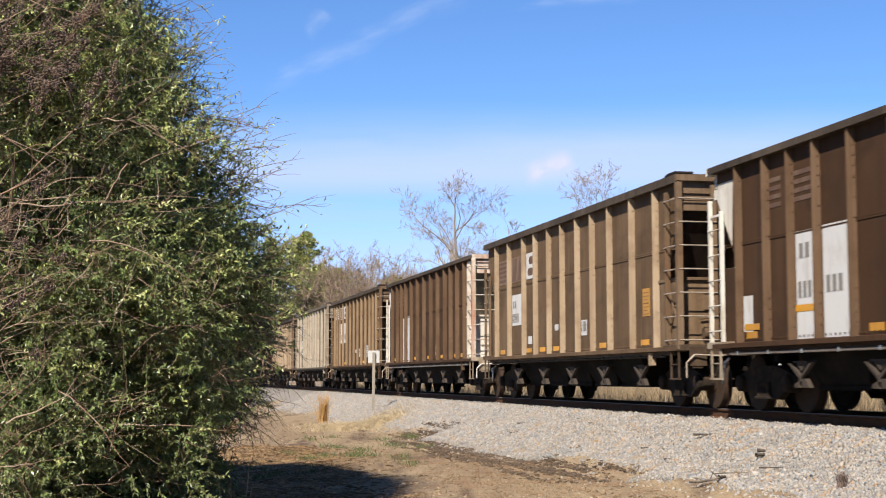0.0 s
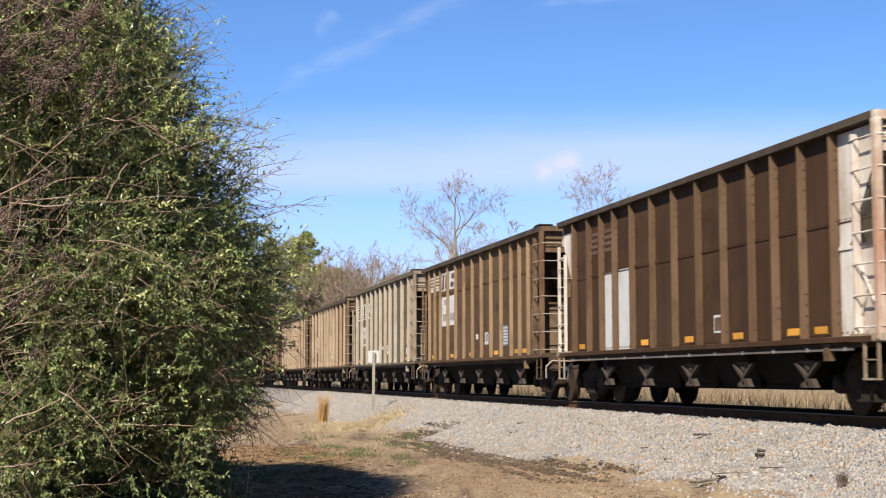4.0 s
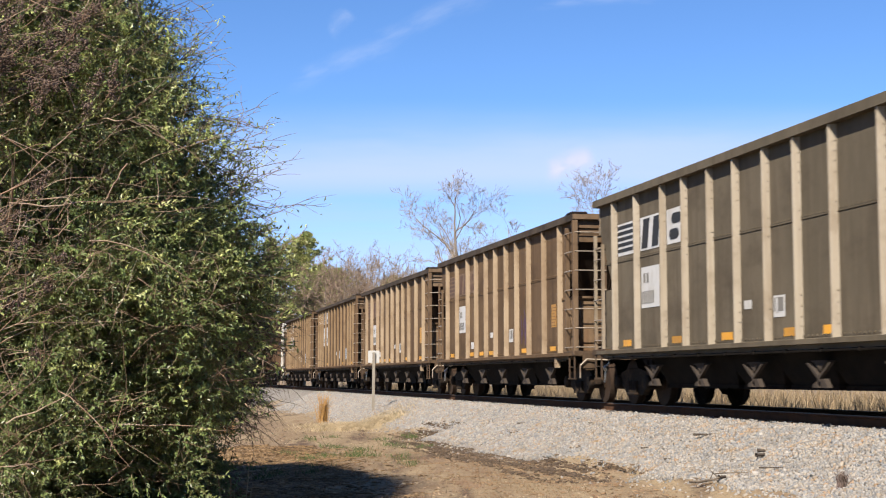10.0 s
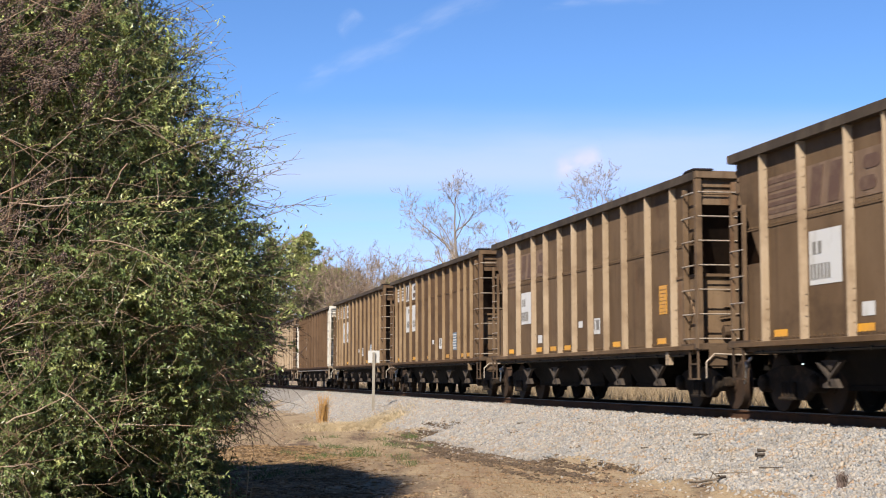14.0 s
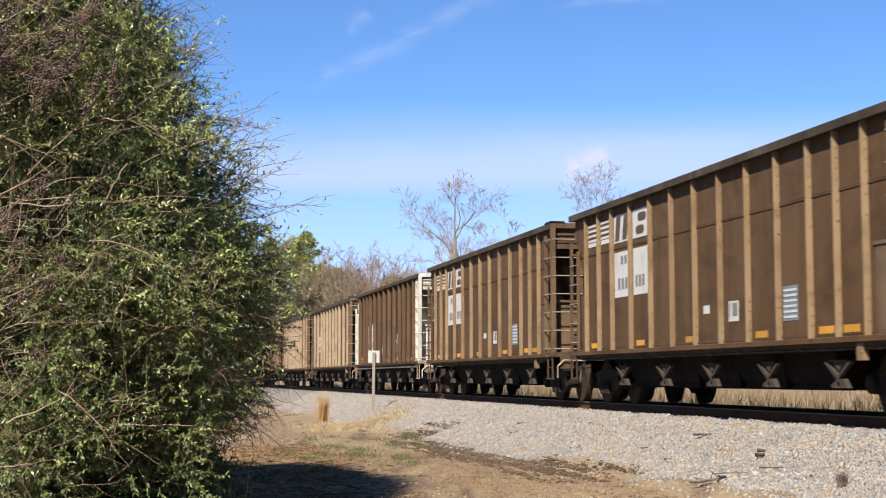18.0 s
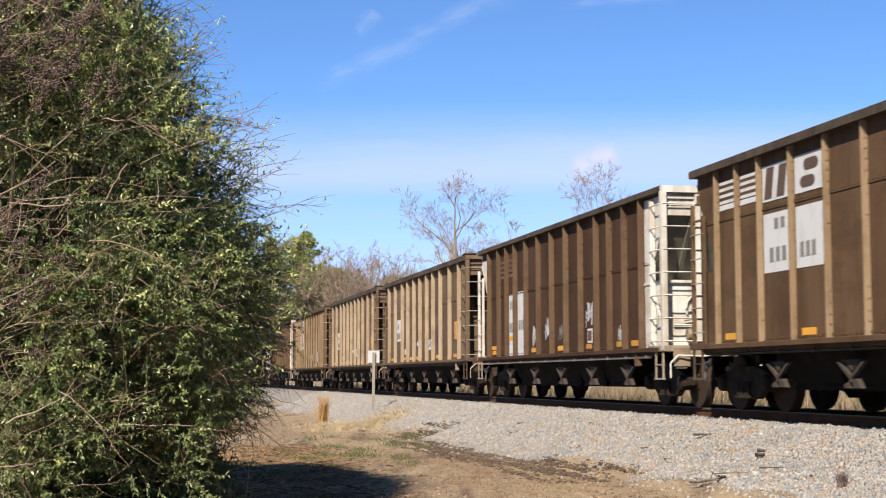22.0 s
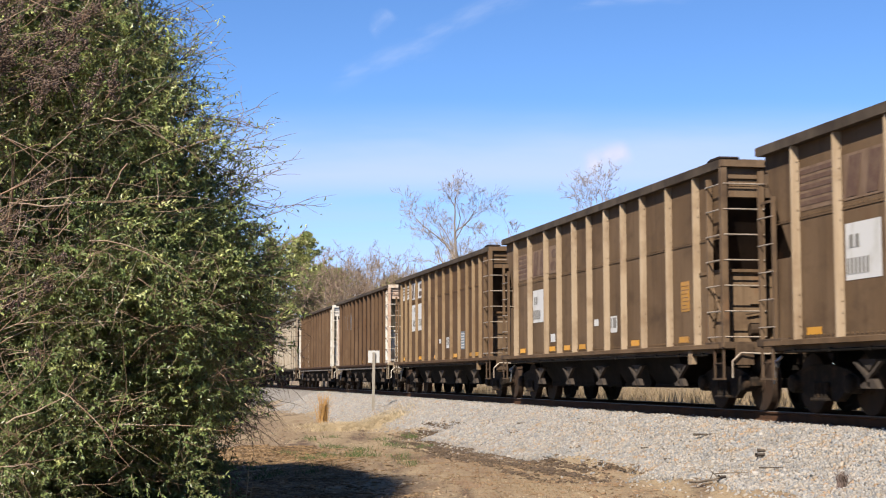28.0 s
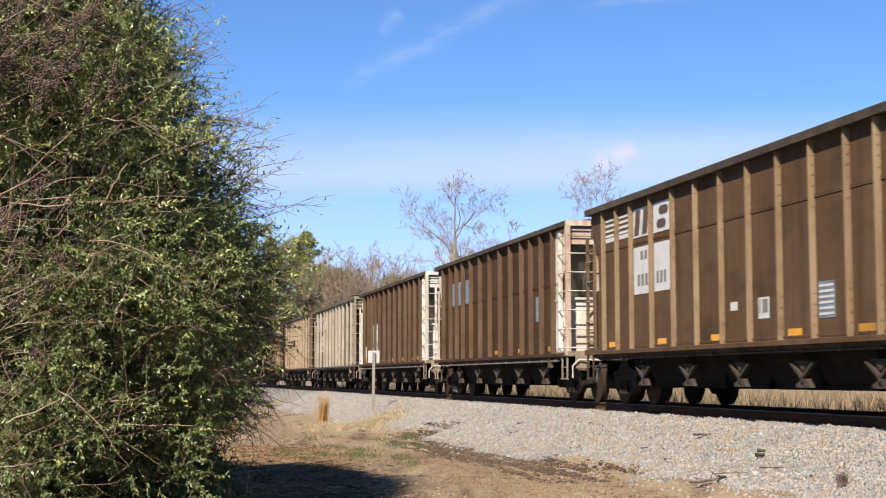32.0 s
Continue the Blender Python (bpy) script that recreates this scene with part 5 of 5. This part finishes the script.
                    wids.append(rng.uniform(0.009, 0.014))
                    ups.append(Vector((rng.gauss(0, 0.6), rng.gauss(-0.3, 0.6), 1.0)))
    # tangle under the overhanging side, its shade put into the darker twig colour
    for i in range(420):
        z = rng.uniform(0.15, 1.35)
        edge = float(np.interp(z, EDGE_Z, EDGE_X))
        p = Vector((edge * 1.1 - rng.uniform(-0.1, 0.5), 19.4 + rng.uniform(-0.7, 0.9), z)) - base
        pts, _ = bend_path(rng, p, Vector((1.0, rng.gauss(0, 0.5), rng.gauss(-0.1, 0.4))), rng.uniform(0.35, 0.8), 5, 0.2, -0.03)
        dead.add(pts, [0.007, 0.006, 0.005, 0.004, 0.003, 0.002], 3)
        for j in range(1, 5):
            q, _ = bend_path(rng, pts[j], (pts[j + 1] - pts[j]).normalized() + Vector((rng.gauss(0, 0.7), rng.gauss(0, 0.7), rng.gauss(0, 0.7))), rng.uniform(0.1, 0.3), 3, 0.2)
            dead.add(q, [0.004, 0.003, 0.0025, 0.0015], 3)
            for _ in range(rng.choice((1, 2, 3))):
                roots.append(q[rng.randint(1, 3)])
                paler.append(False)
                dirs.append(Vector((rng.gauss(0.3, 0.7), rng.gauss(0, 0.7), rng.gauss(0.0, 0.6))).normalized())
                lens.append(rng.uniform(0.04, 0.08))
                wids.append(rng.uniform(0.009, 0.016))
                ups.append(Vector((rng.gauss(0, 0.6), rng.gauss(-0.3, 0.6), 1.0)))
    # a few long leafy shoots reaching over towards the track
    for i in range(30):
        z = rng.uniform(0.3, 1.9)
        y = rng.uniform(15.4, 17.2)
        p = Vector(((float(np.interp(z, EDGE_Z, EDGE_X)) - 0.15) * y / 17.8, y, 0.465 + (z - 0.465) * y / 17.8)) - base
        pts, _ = bend_path(rng, p, Vector((1.0, rng.gauss(0, 0.3), rng.gauss(0.1, 0.3))), rng.uniform(0.45, 0.95), 8, 0.15, -0.02)
        twigs.add(pts, [0.006 - 0.0005 * k for k in range(9)], 3)
        for j in range(3, 8):
            q, _ = bend_path(rng, pts[j], Vector((rng.gauss(0.5, 0.5), rng.gauss(0, 0.5), rng.gauss(0, 0.6))), rng.uniform(0.12, 0.3), 3, 0.2)
            twigs.add(q, [0.0035, 0.003, 0.0025, 0.0015], 3)
            for _ in range(rng.randint(4, 9)):
                roots.append(q[rng.randint(1, 3)] + Vector((rng.gauss(0, 0.02), rng.gauss(0, 0.02), rng.gauss(0, 0.02))))
                paler.append(rng.random() < 0.6)
                dirs.append(Vector((rng.gauss(0.4, 0.6), rng.gauss(0, 0.6), rng.gauss(0.0, 0.6))).normalized())
                lens.append(rng.uniform(0.045, 0.08))
                wids.append(rng.uniform(0.010, 0.015))
                ups.append(Vector((rng.gauss(0, 0.5), rng.gauss(-0.5, 0.5), 0.9)))
    tagged(part("twig_mass", twigs.mesh("twig_mass", brown_twig), brown_twig, thing), kind="stuff")
    tagged(part("sprig_mass", sprigs.mesh("sprig_mass", sprig_green), sprig_green, thing), kind="stuff")
    tagged(part("dead_twig_mass", dead.mesh("dead_twig_mass", shaded_twig), shaded_twig, thing), kind="stuff")
    r, d, u = np.array(roots), np.array(dirs), np.array(ups)
    side = np.cross(d, u)
    side /= np.linalg.norm(side, axis=1, keepdims=True) + 1e-9
    up = np.cross(side, d)
    ln_, wd = np.array(lens)[:, None], np.array(wids)[:, None]
    v = np.stack([r, r + d * ln_ * 0.45 + side * wd + up * wd * 0.5, r + d * ln_ - up * ln_ * 0.15, r + d * ln_ * 0.45 - side * wd + up * wd * 0.5], 1).reshape(-1, 3)
    v = v.reshape(-1, 4, 3)
    paler = np.array(paler)
    for name, pick, mat in (("foliage", ~paler, shrub_leaf), ("young_foliage", paler, pale_leaf)):
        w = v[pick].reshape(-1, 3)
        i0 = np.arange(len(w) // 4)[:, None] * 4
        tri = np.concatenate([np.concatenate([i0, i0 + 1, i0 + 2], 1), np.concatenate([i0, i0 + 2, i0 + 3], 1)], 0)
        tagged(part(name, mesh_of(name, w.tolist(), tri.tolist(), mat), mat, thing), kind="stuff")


shrub()


# ---- dead flowering shrub in front of it, with brown seed heads ----
def dead_shrub():
    rng = random.Random(5)
    thing = tagged(new("butterfly_bush"), "leggy dead brown shrub with dried seed spikes", "shrub")
    base = Vector((-5.05, 13.9, -1.13))
    thing.matrix_basis = pose(*base)
    chips = []

    def spike_at(tip, way, length):
        """One dried flower spike: crumbs in whorls round its axis, thinning to the tip."""
        for k in range(int(length * 34)):
            f = rng.random()
            c = tip + way * (f - 0.75) * length
            knot = c + Vector((rng.gauss(0, 1), rng.gauss(0, 1), rng.gauss(0, 1))) * 0.040 * (1.15 - f)
            for _ in range(14):
                chips.append(knot + Vector((rng.gauss(0, 1), rng.gauss(0, 1), rng.gauss(0, 1))) * 0.021)

    for i in range(74):
        t = Tubes()
        p = Vector((rng.uniform(-1.2, 0.3) + (1.0 if i % 2 else 0.0), rng.uniform(-0.5, 0.5), 0.2 + 4.7 * rng.random() ** 0.62)) if i > 5 else Vector((rng.uniform(-0.5, 0.3), rng.uniform(-0.3, 0.3), 0))
        d = Vector((rng.uniform(0.7, 1.2), rng.uniform(-0.25, 0.3), rng.gauss(0.40, 0.34)))
        if i <= 5:
            d = Vector((rng.uniform(-0.1, 0.4), rng.uniform(-0.2, 0.2), 1.2))
        length = rng.uniform(1.0, 2.1) * (1.5 if i <= 5 else (0.72 if i % 2 else 1.0))
        pts, last = bend_path(rng, p, d, length, 9, 0.15, 0.01)
        r0 = rng.uniform(0.004, 0.0085) if i % 4 else rng.uniform(0.010, 0.016)
        t.add(pts, [r0 * (1 - 0.085 * k) for k in range(10)], 5)
        for j in range(2, 10):
            for _ in range(rng.choice((0, 1, 1, 2))):
                ax = (pts[j] - pts[j - 1]).normalized()
                q, ql = bend_path(rng, pts[j], ax + Vector((rng.gauss(0, 0.55), rng.gauss(0, 0.5), rng.gauss(0.2, 0.5))), rng.uniform(0.12, 0.5), 5, 0.17)
                t.add(q, [r0 * 0.5, r0 * 0.44, r0 * 0.38, r0 * 0.32, r0 * 0.26, r0 * 0.2], 3)
                if q[-1].x < 2.75 and pts[j].z > 3.9 and rng.random() < 0.3:
                    spike_at(q[-1], (ql + Vector((0.5, 0, 0.5))).normalized(), rng.uniform(0.3, 0.75))
                elif q[-1].x < 2.5 and rng.random() < 0.05:
                    spike_at(q[-1], ql, rng.uniform(0.12, 0.25))
        part("stem", t.mesh("stem", brown_twig), brown_twig, thing)
    c = np.array([tuple(q) for q in chips])
    nrng = np.random.default_rng(3)
    tagged(part("seed_head_mass", scatter_mesh("seed_head_mass", CHIP, CHIP_F, c, random_turns(len(c), nrng), nrng.uniform(0.003, 0.0095, (len(c), 3)), seed_brown), seed_brown, thing), kind="stuff")


dead_shrub()


pale_straw = material("bleached_straw_grass", (0.341, 0.269, 0.164), rough=0.9, island=0.25)


# ---- grass ----
def blades(name, places, heights, lean, width, mat, seed):
    """Upright blades with one bend, in one mesh."""
    rng = np.random.default_rng(seed)
    n = len(places)
    a = rng.uniform(0, 2 * np.pi, n)
    d = np.stack([np.cos(a), np.sin(a), np.zeros(n)], -1)
    tilt = rng.normal(0, lean, (n, 2))
    tip = np.stack([tilt[:, 0], tilt[:, 1], np.ones(n)], -1) * heights[:, None]
    w = d * width * rng.uniform(0.6, 1.4, (n, 1))
    mid = tip * 0.55 * np.array([0.7, 0.7, 1.0])
    v = np.stack([places - w, places + w, places + mid + w * 0.7, places + mid - w * 0.7, places + tip], 1).reshape(-1, 3)
    i0 = np.arange(n)[:, None] * 5
    quads = np.concatenate([i0, i0 + 1, i0 + 2, i0 + 3], 1).tolist()
    tris = np.concatenate([i0 + 3, i0 + 2, i0 + 4], 1).tolist()
    return mesh_of(name, v.tolist(), quads + tris, mat)


def on_ground(x, y):
    return np.stack([x, y, ground_height(x, y) - 0.01], -1)


grng = np.random.default_rng(12)
# tall dry grass on the far side of the track
n = 60000
s, d = grng.uniform(-75, 45, n), -3.2 - 16 * grng.random(n) ** 1.6
p = on_line(s, d)
p[:, 2] = ground_height(p[:, 0], p[:, 1]) - 0.02
tagged(new("tall_dry_grass", blades("tall_dry_grass", p, grng.uniform(0.2, 1.0, n), 0.34, 0.012, straw, 1)), "tall straw-coloured dry grass behind the track", "grass", kind="stuff")
# short dry grass on the dirt
n = 52000
x, y = grng.uniform(-9, 4.5, n), 17 + 42 * grng.random(n) ** 1.4
d, s = side_of(x, y)
clump = np.sin(x * 1.3 + 0.7 * y) * np.sin(0.8 * y - x * 0.6) + grng.normal(0, 0.45, n)
keep = (d > 3.9) & (clump > -0.05)
p = on_ground(x[keep], y[keep])
tagged(new("short_dry_grass", blades("short_dry_grass", p, grng.uniform(0.025, 0.09, len(p)), 0.9, 0.004, straw, 2)), "short matted dry grass on the dirt", "grass", kind="stuff")
# pale dry grass patch round the signpost
n = 17000
x, y = -2.7 + grng.normal(0, 0.7, n), 48.4 + grng.normal(0, 1.6, n)
p = on_ground(x, y)
p[:, 2] = np.maximum(p[:, 2], bed_height(side_of(x, y)[0]) - 0.02)
tagged(new("dry_grass_patch", blades("dry_grass_patch", p, grng.uniform(0.04, 0.15, n), 0.8, 0.007, pale_straw, 3)), "pale dry grass patch below the signpost", "grass", kind="stuff")
# green tufts
cx, cy = grng.uniform(-3.6, -0.4, 26), grng.uniform(22, 42, 26)
n = 2600
i = grng.integers(0, 26, n)
p = on_ground(cx[i] + grng.normal(0, 0.14, n), cy[i] + grng.normal(0, 0.35, n))
tagged(new("green_grass_tufts", blades("green_grass_tufts", p, grng.uniform(0.04, 0.13, n), 0.5, 0.005, green_grass, 4)), "small green grass tufts on the dirt", "grass", kind="stuff")


def tuft(name, x, y, count, height, radius, mat, label, lean=0.22, width=0.006, seed=0, z=None):
    rng = np.random.default_rng(seed)
    p = np.stack([rng.normal(0, radius, count), rng.normal(0, radius, count), np.full(count, -0.02)], -1)
    ob = new(name, blades(name, p, rng.uniform(0.5, 1.0, count) * height, lean, width, mat, seed))
    ob.matrix_basis = pose(x, y, float(ground_height(x, y)) if z is None else z)
    return tagged(ob, label, "grass clump")


tuft("broomsedge_clump", -4.2, 52.4, 240, 1.25, 0.08, orange_straw, "rust-orange broomsedge clump beside the ballast", seed=21, lean=0.17, width=0.007)
tuft("broomsedge_clump", -6.3, 43.0, 110, 0.6, 0.14, orange_straw, "rust-orange broomsedge clump under the shrub", seed=22)
dark_weed = material("dark_dead_weed", (0.13, 0.095, 0.08), rough=0.95, island=0.5)
tuft("dead_weed", 4.68, 17.6, 260, 0.26, 0.02, dark_weed, "small dark dead weed in the ballast", seed=23, lean=0.3, z=-0.83, width=0.004)


def dry_stalks():
    rng = random.Random(9)
    thing = tagged(new("dry_weed_stalks"), "pale dead weed stalks standing by the shrub", "weeds")
    x, y = -2.36, 17.0
    thing.matrix_basis = pose(x, y, float(ground_height(x, y)))
    for i, (dx, h, lean) in enumerate(((-0.13, 0.56, -0.12), (-0.05, 0.50, 0.06), (0.02, 0.36, -0.05), (0.12, 0.58, 0.08), (0.16, 0.42, 0.12), (-0.2, 0.4, -0.2))):
        t = Tubes()
        pts, _ = bend_path(rng, Vector((dx, rng.uniform(-0.1, 0.1), -0.02)), Vector((lean, 0, 1)), h, 5, 0.06, 0.0)
        t.add(pts, [0.009, 0.008, 0.008, 0.008, 0.007, 0.003], 5)
        part("stalk", t.mesh("stalk", straw), straw, thing)


dry_stalks()


# ---- dropped wood on the ballast ----
old_wood = material("weathered_dark_wood", (0.049, 0.038, 0.030), rough=0.95, bump=0.6, bump_scale=20, vary=((5.0, (1, 1, 1), (0.131, 0.108, 0.085), 0.48, 0.75),))


grey_wood = material("weathered_grey_wood", (0.131, 0.108, 0.085), rough=0.95, bump=0.6, bump_scale=20, vary=((5.0, (1, 1, 1), (0.059, 0.046, 0.036), 0.45, 0.6),))


def stick(name, x, y, z, length, radius, turn, seed, label, twigs=0, mat=None):
    rng = random.Random(seed)
    t = Tubes()
    pts, _ = bend_path(rng, Vector((-length / 2, 0, 0)), Vector((1, 0, 0)), length, 7, 0.10, 0.0)
    for q in pts:
        q.z = abs(q.z) * 0.5
    t.add(pts, [radius * (1.0 - 0.06 * k) * rng.uniform(0.75, 1.2) for k in range(8)], 6)
    for _ in range(twigs):
        q, _ = bend_path(rng, pts[rng.randint(1, 6)], Vector((rng.gauss(-0.5, 0.8), rng.gauss(0, 0.6), rng.uniform(0.0, 0.5))), length * rng.uniform(0.2, 0.5), 4, 0.2)
        t.add(q, [radius * 0.4, radius * 0.35, radius * 0.3, radius * 0.2, radius * 0.1], 4)
    ob = tagged(new(name, t.mesh(name, mat or old_wood)), label, "stick")
    ob.matrix_basis = pose(x, y, z, 0, 0, turn)
    return ob


stick("dropped_stick", 4.24, 24.09, -0.455, 0.42, 0.022, 4, 1, "dark broken stick lying on the ballast")
stick("dropped_branch", 3.62, 20.6, -0.965, 0.52, 0.022, 12, 2, "weathered grey branch lying on the ballast", twigs=4, mat=grey_wood)
stick("wood_scrap", 3.84, 20.62, -0.905, 0.13, 0.030, 20, 12, "dark broken end of a plank on the ballast")
stick("dropped_stick", 4.05, 20.45, -0.845, 0.7, 0.011, 3, 14, "thin weathered grey lath lying on the ballast", mat=grey_wood)
stick("wood_scrap", 4.45, 21.0, -0.625, 0.15, 0.03, 18, 3, "dark chunk of rotten wood on the ballast", twigs=3)
stick("wood_scrap", 4.47, 21.05, -0.565, 0.11, 0.03, -12, 13, "dark chunk of rotten wood on the ballast", twigs=2)
stick("dropped_stick", 4.36, 19.9, -0.735, 0.34, 0.012, -6, 4, "thin dark stick lying on the ballast")
stick("dropped_stick", 3.36, 25.0, -0.71, 0.16, 0.014, 35, 6, "short dark stick lying on the ballast")
stick("dropped_stick", 3.48, 23.3, -0.8, 0.10, 0.02, -20, 7, "short dark wood chip lying on the ballast")
stick("dropped_stick", 3.03, 30.1, -0.45, 0.22, 0.014, 15, 8, "short dark stick lying on the ballast")
stick("dropped_stick", 1.82, 34.0, -0.57, 0.3, 0.016, 12, 9, "thin dark stick lying on the ballast")


# ---- clouds ----
def cloud_material(name, colour, strength, noise_scale, stretch, low, high, density, lower_edge):
    m = bpy.data.materials.new(name)
    m.use_nodes = True
    n, ln = m.node_tree.nodes, m.node_tree.links
    n.clear()
    co = n.new("ShaderNodeTexCoord")
    mp = n.new("ShaderNodeMapping")
    mp.inputs["Scale"].default_value = stretch
    ln.new(co.outputs["Object"], mp.inputs["Vector"])
    no = n.new("ShaderNodeTexNoise")
    no.inputs["Scale"].default_value = noise_scale
    no.inputs["Detail"].default_value = 6
    no.inputs["Roughness"].default_value = 0.55
    ln.new(mp.outputs[0], no.inputs["Vector"])
    r = n.new("ShaderNodeMapRange")
    r.interpolation_type = 'SMOOTHSTEP'
    r.inputs["From Min"].default_value, r.inputs["From Max"].default_value = low, high
    ln.new(no.outputs["Fac"], r.inputs["Value"])
    # fades to nothing at the rim
    sep = n.new("ShaderNodeSeparateXYZ")
    ln.new(co.outputs["Generated"], sep.inputs[0])
    fade = []
    for axis, widths in (("X", (0.25, 0.25)), ("Z", lower_edge)):
        for flip in (0, 1):
            mr = n.new("ShaderNodeMapRange")
            mr.interpolation_type = 'SMOOTHSTEP'
            if flip:
                mr.inputs["From Min"].default_value, mr.inputs["From Max"].default_value = 1.0, 1.0 - widths[1]
            else:
                mr.inputs["From Min"].default_value, mr.inputs["From Max"].default_value = 0.0, widths[0]
            ln.new(sep.outputs[axis], mr.inputs["Value"])
            fade.append(mr.outputs[0])
    out = r.outputs[0]
    for f in fade:
        mu = n.new("ShaderNodeMath")
        mu.operation = 'MULTIPLY'
        ln.new(out, mu.inputs[0])
        ln.new(f, mu.inputs[1])
        out = mu.outputs[0]
    mu = n.new("ShaderNodeMath")
    mu.operation = 'MULTIPLY'
    mu.inputs[1].default_value = density
    ln.new(out, mu.inputs[0])
    em = n.new("ShaderNodeEmission")
    em.inputs["Color"].default_value = (*colour, 1)
    em.inputs["Strength"].default_value = strength
    tr = n.new("ShaderNodeBsdfTransparent")
    mix = n.new("ShaderNodeMixShader")
    ln.new(mu.outputs[0], mix.inputs[0])
    ln.new(tr.outputs[0], mix.inputs[1])
    ln.new(em.outputs[0], mix.inputs[2])
    ou = n.new("ShaderNodeOutputMaterial")
    ln.new(mix.outputs[0], ou.inputs["Surface"])
    return m


CLOUDS = []


def cloud(azimuth, height, width, tall, tilt, drift, mat, label, far=3200.0):
    """A thin sheet of cloud far off. azimuth, height, width and tall are slopes as seen from the origin."""
    v = []
    cols, rows_ = 12, 4
    for j in range(rows_ + 1):
        for i in range(cols + 1):
            u, w = i / cols - 0.5, j / rows_ - 0.5
            v.append((u * width * far, -40 * math.cos(u * 3.0), w * tall * far))
    k = cols + 1
    ob = new("cloud", mesh_of("cloud", v, [(j * k + i, j * k + i + 1, (j + 1) * k + i + 1, (j + 1) * k + i) for j in range(rows_) for i in range(cols)], mat, True))
    tagged(ob, label, "cloud", "drifting clouds", kind="structure")
    CLOUDS.append((ob, Vector((azimuth * far, far, height * far)), Vector((drift[0] * far, 0, drift[1] * far)), tilt))


thin = (0.67, 0.735, 1.0)
band_mat = cloud_material("high_cloud_veil", thin, 0.53, 0.0022, (0.22, 1, 1.5), 0.24, 0.64, 0.60, (0.28, 0.5))
haze_mat = cloud_material("low_cloud_veil", (0.56, 0.63, 0.98), 0.536, 0.0034, (0.16, 1, 1.9), 0.22, 0.62, 0.46, (0.1, 0.35))
wisp_mat = cloud_material("cirrus_wisp", (0.76, 0.82, 1.0), 0.544, 0.013, (0.4, 1, 1.6), 0.42, 0.72, 0.16, (0.5, 0.5))
puff_mat = cloud_material("small_cloud", (0.82, 0.77, 0.86), 0.528, 0.02, (0.6, 1, 1.0), 0.30, 0.60, 0.62, (0.45, 0.5))
cloud(0.10, 0.153, 1.6, 0.072, 0, (0.04, 0.0), band_mat, "broad pale veil of high cloud")
cloud(-0.02, 0.085, 1.6, 0.17, 0, (0.03, 0.0), haze_mat, "thin pale cloud veil low in the sky", 3300.0)
cloud(-0.086, 0.212, 0.09, 0.026, -20, (0.05, 0.001), wisp_mat, "faint slanting wisp of cirrus", 3100.0)
cloud(-0.03, 0.240, 0.14, 0.026, -24, (0.05, 0.002), wisp_mat, "faint slanting wisp of cirrus", 3150.0)
cloud(-0.085, 0.241, 0.025, 0.02, -40, (0.05, 0.0), wisp_mat, "faint tuft of cirrus", 3050.0)
cloud(0.072, 0.1413, 0.040, 0.022, -18, (0.044, 0.007), puff_mat, "small soft pinkish cloud", 3000.0)
cloud(0.09, 0.255, 0.10, 0.012, -3, (0.04, 0.0), wisp_mat, "faint streak of cirrus", 3020.0)


# ---- what moves ----
def motions():
    for number, car in CARS.items():
        rows = []
        for i in range(17):
            t = 2.0 * i
            s = car_place(t, number)
            a, b = on_line(s - 6.25), on_line(s + 6.25)
            d = b - a
            mid = (a + b) / 2
            rows.append((t, pose(mid[0], mid[1], 0, 0, 0, math.degrees(math.atan2(d[1], d[0])))))
        walk(car, rows)
    for ob, at, drift, tilt in CLOUDS:
        walk(ob, [(t, Matrix.Translation(at + drift * (t / 32.0)) @ pose(0, 0, 0, 0, tilt, 0)) for t in (0.0, 16.0, 32.0)])
    spin = math.degrees(5.8531 / 0.457)
    for i, (wheelset, at) in enumerate(WHEELSETS):
        start = (i * 53) % 360
        walk(wheelset, [(0.1 * k, pose(*at, 0, start + spin * 0.1 * k, 0)) for k in range(321)])


motions()
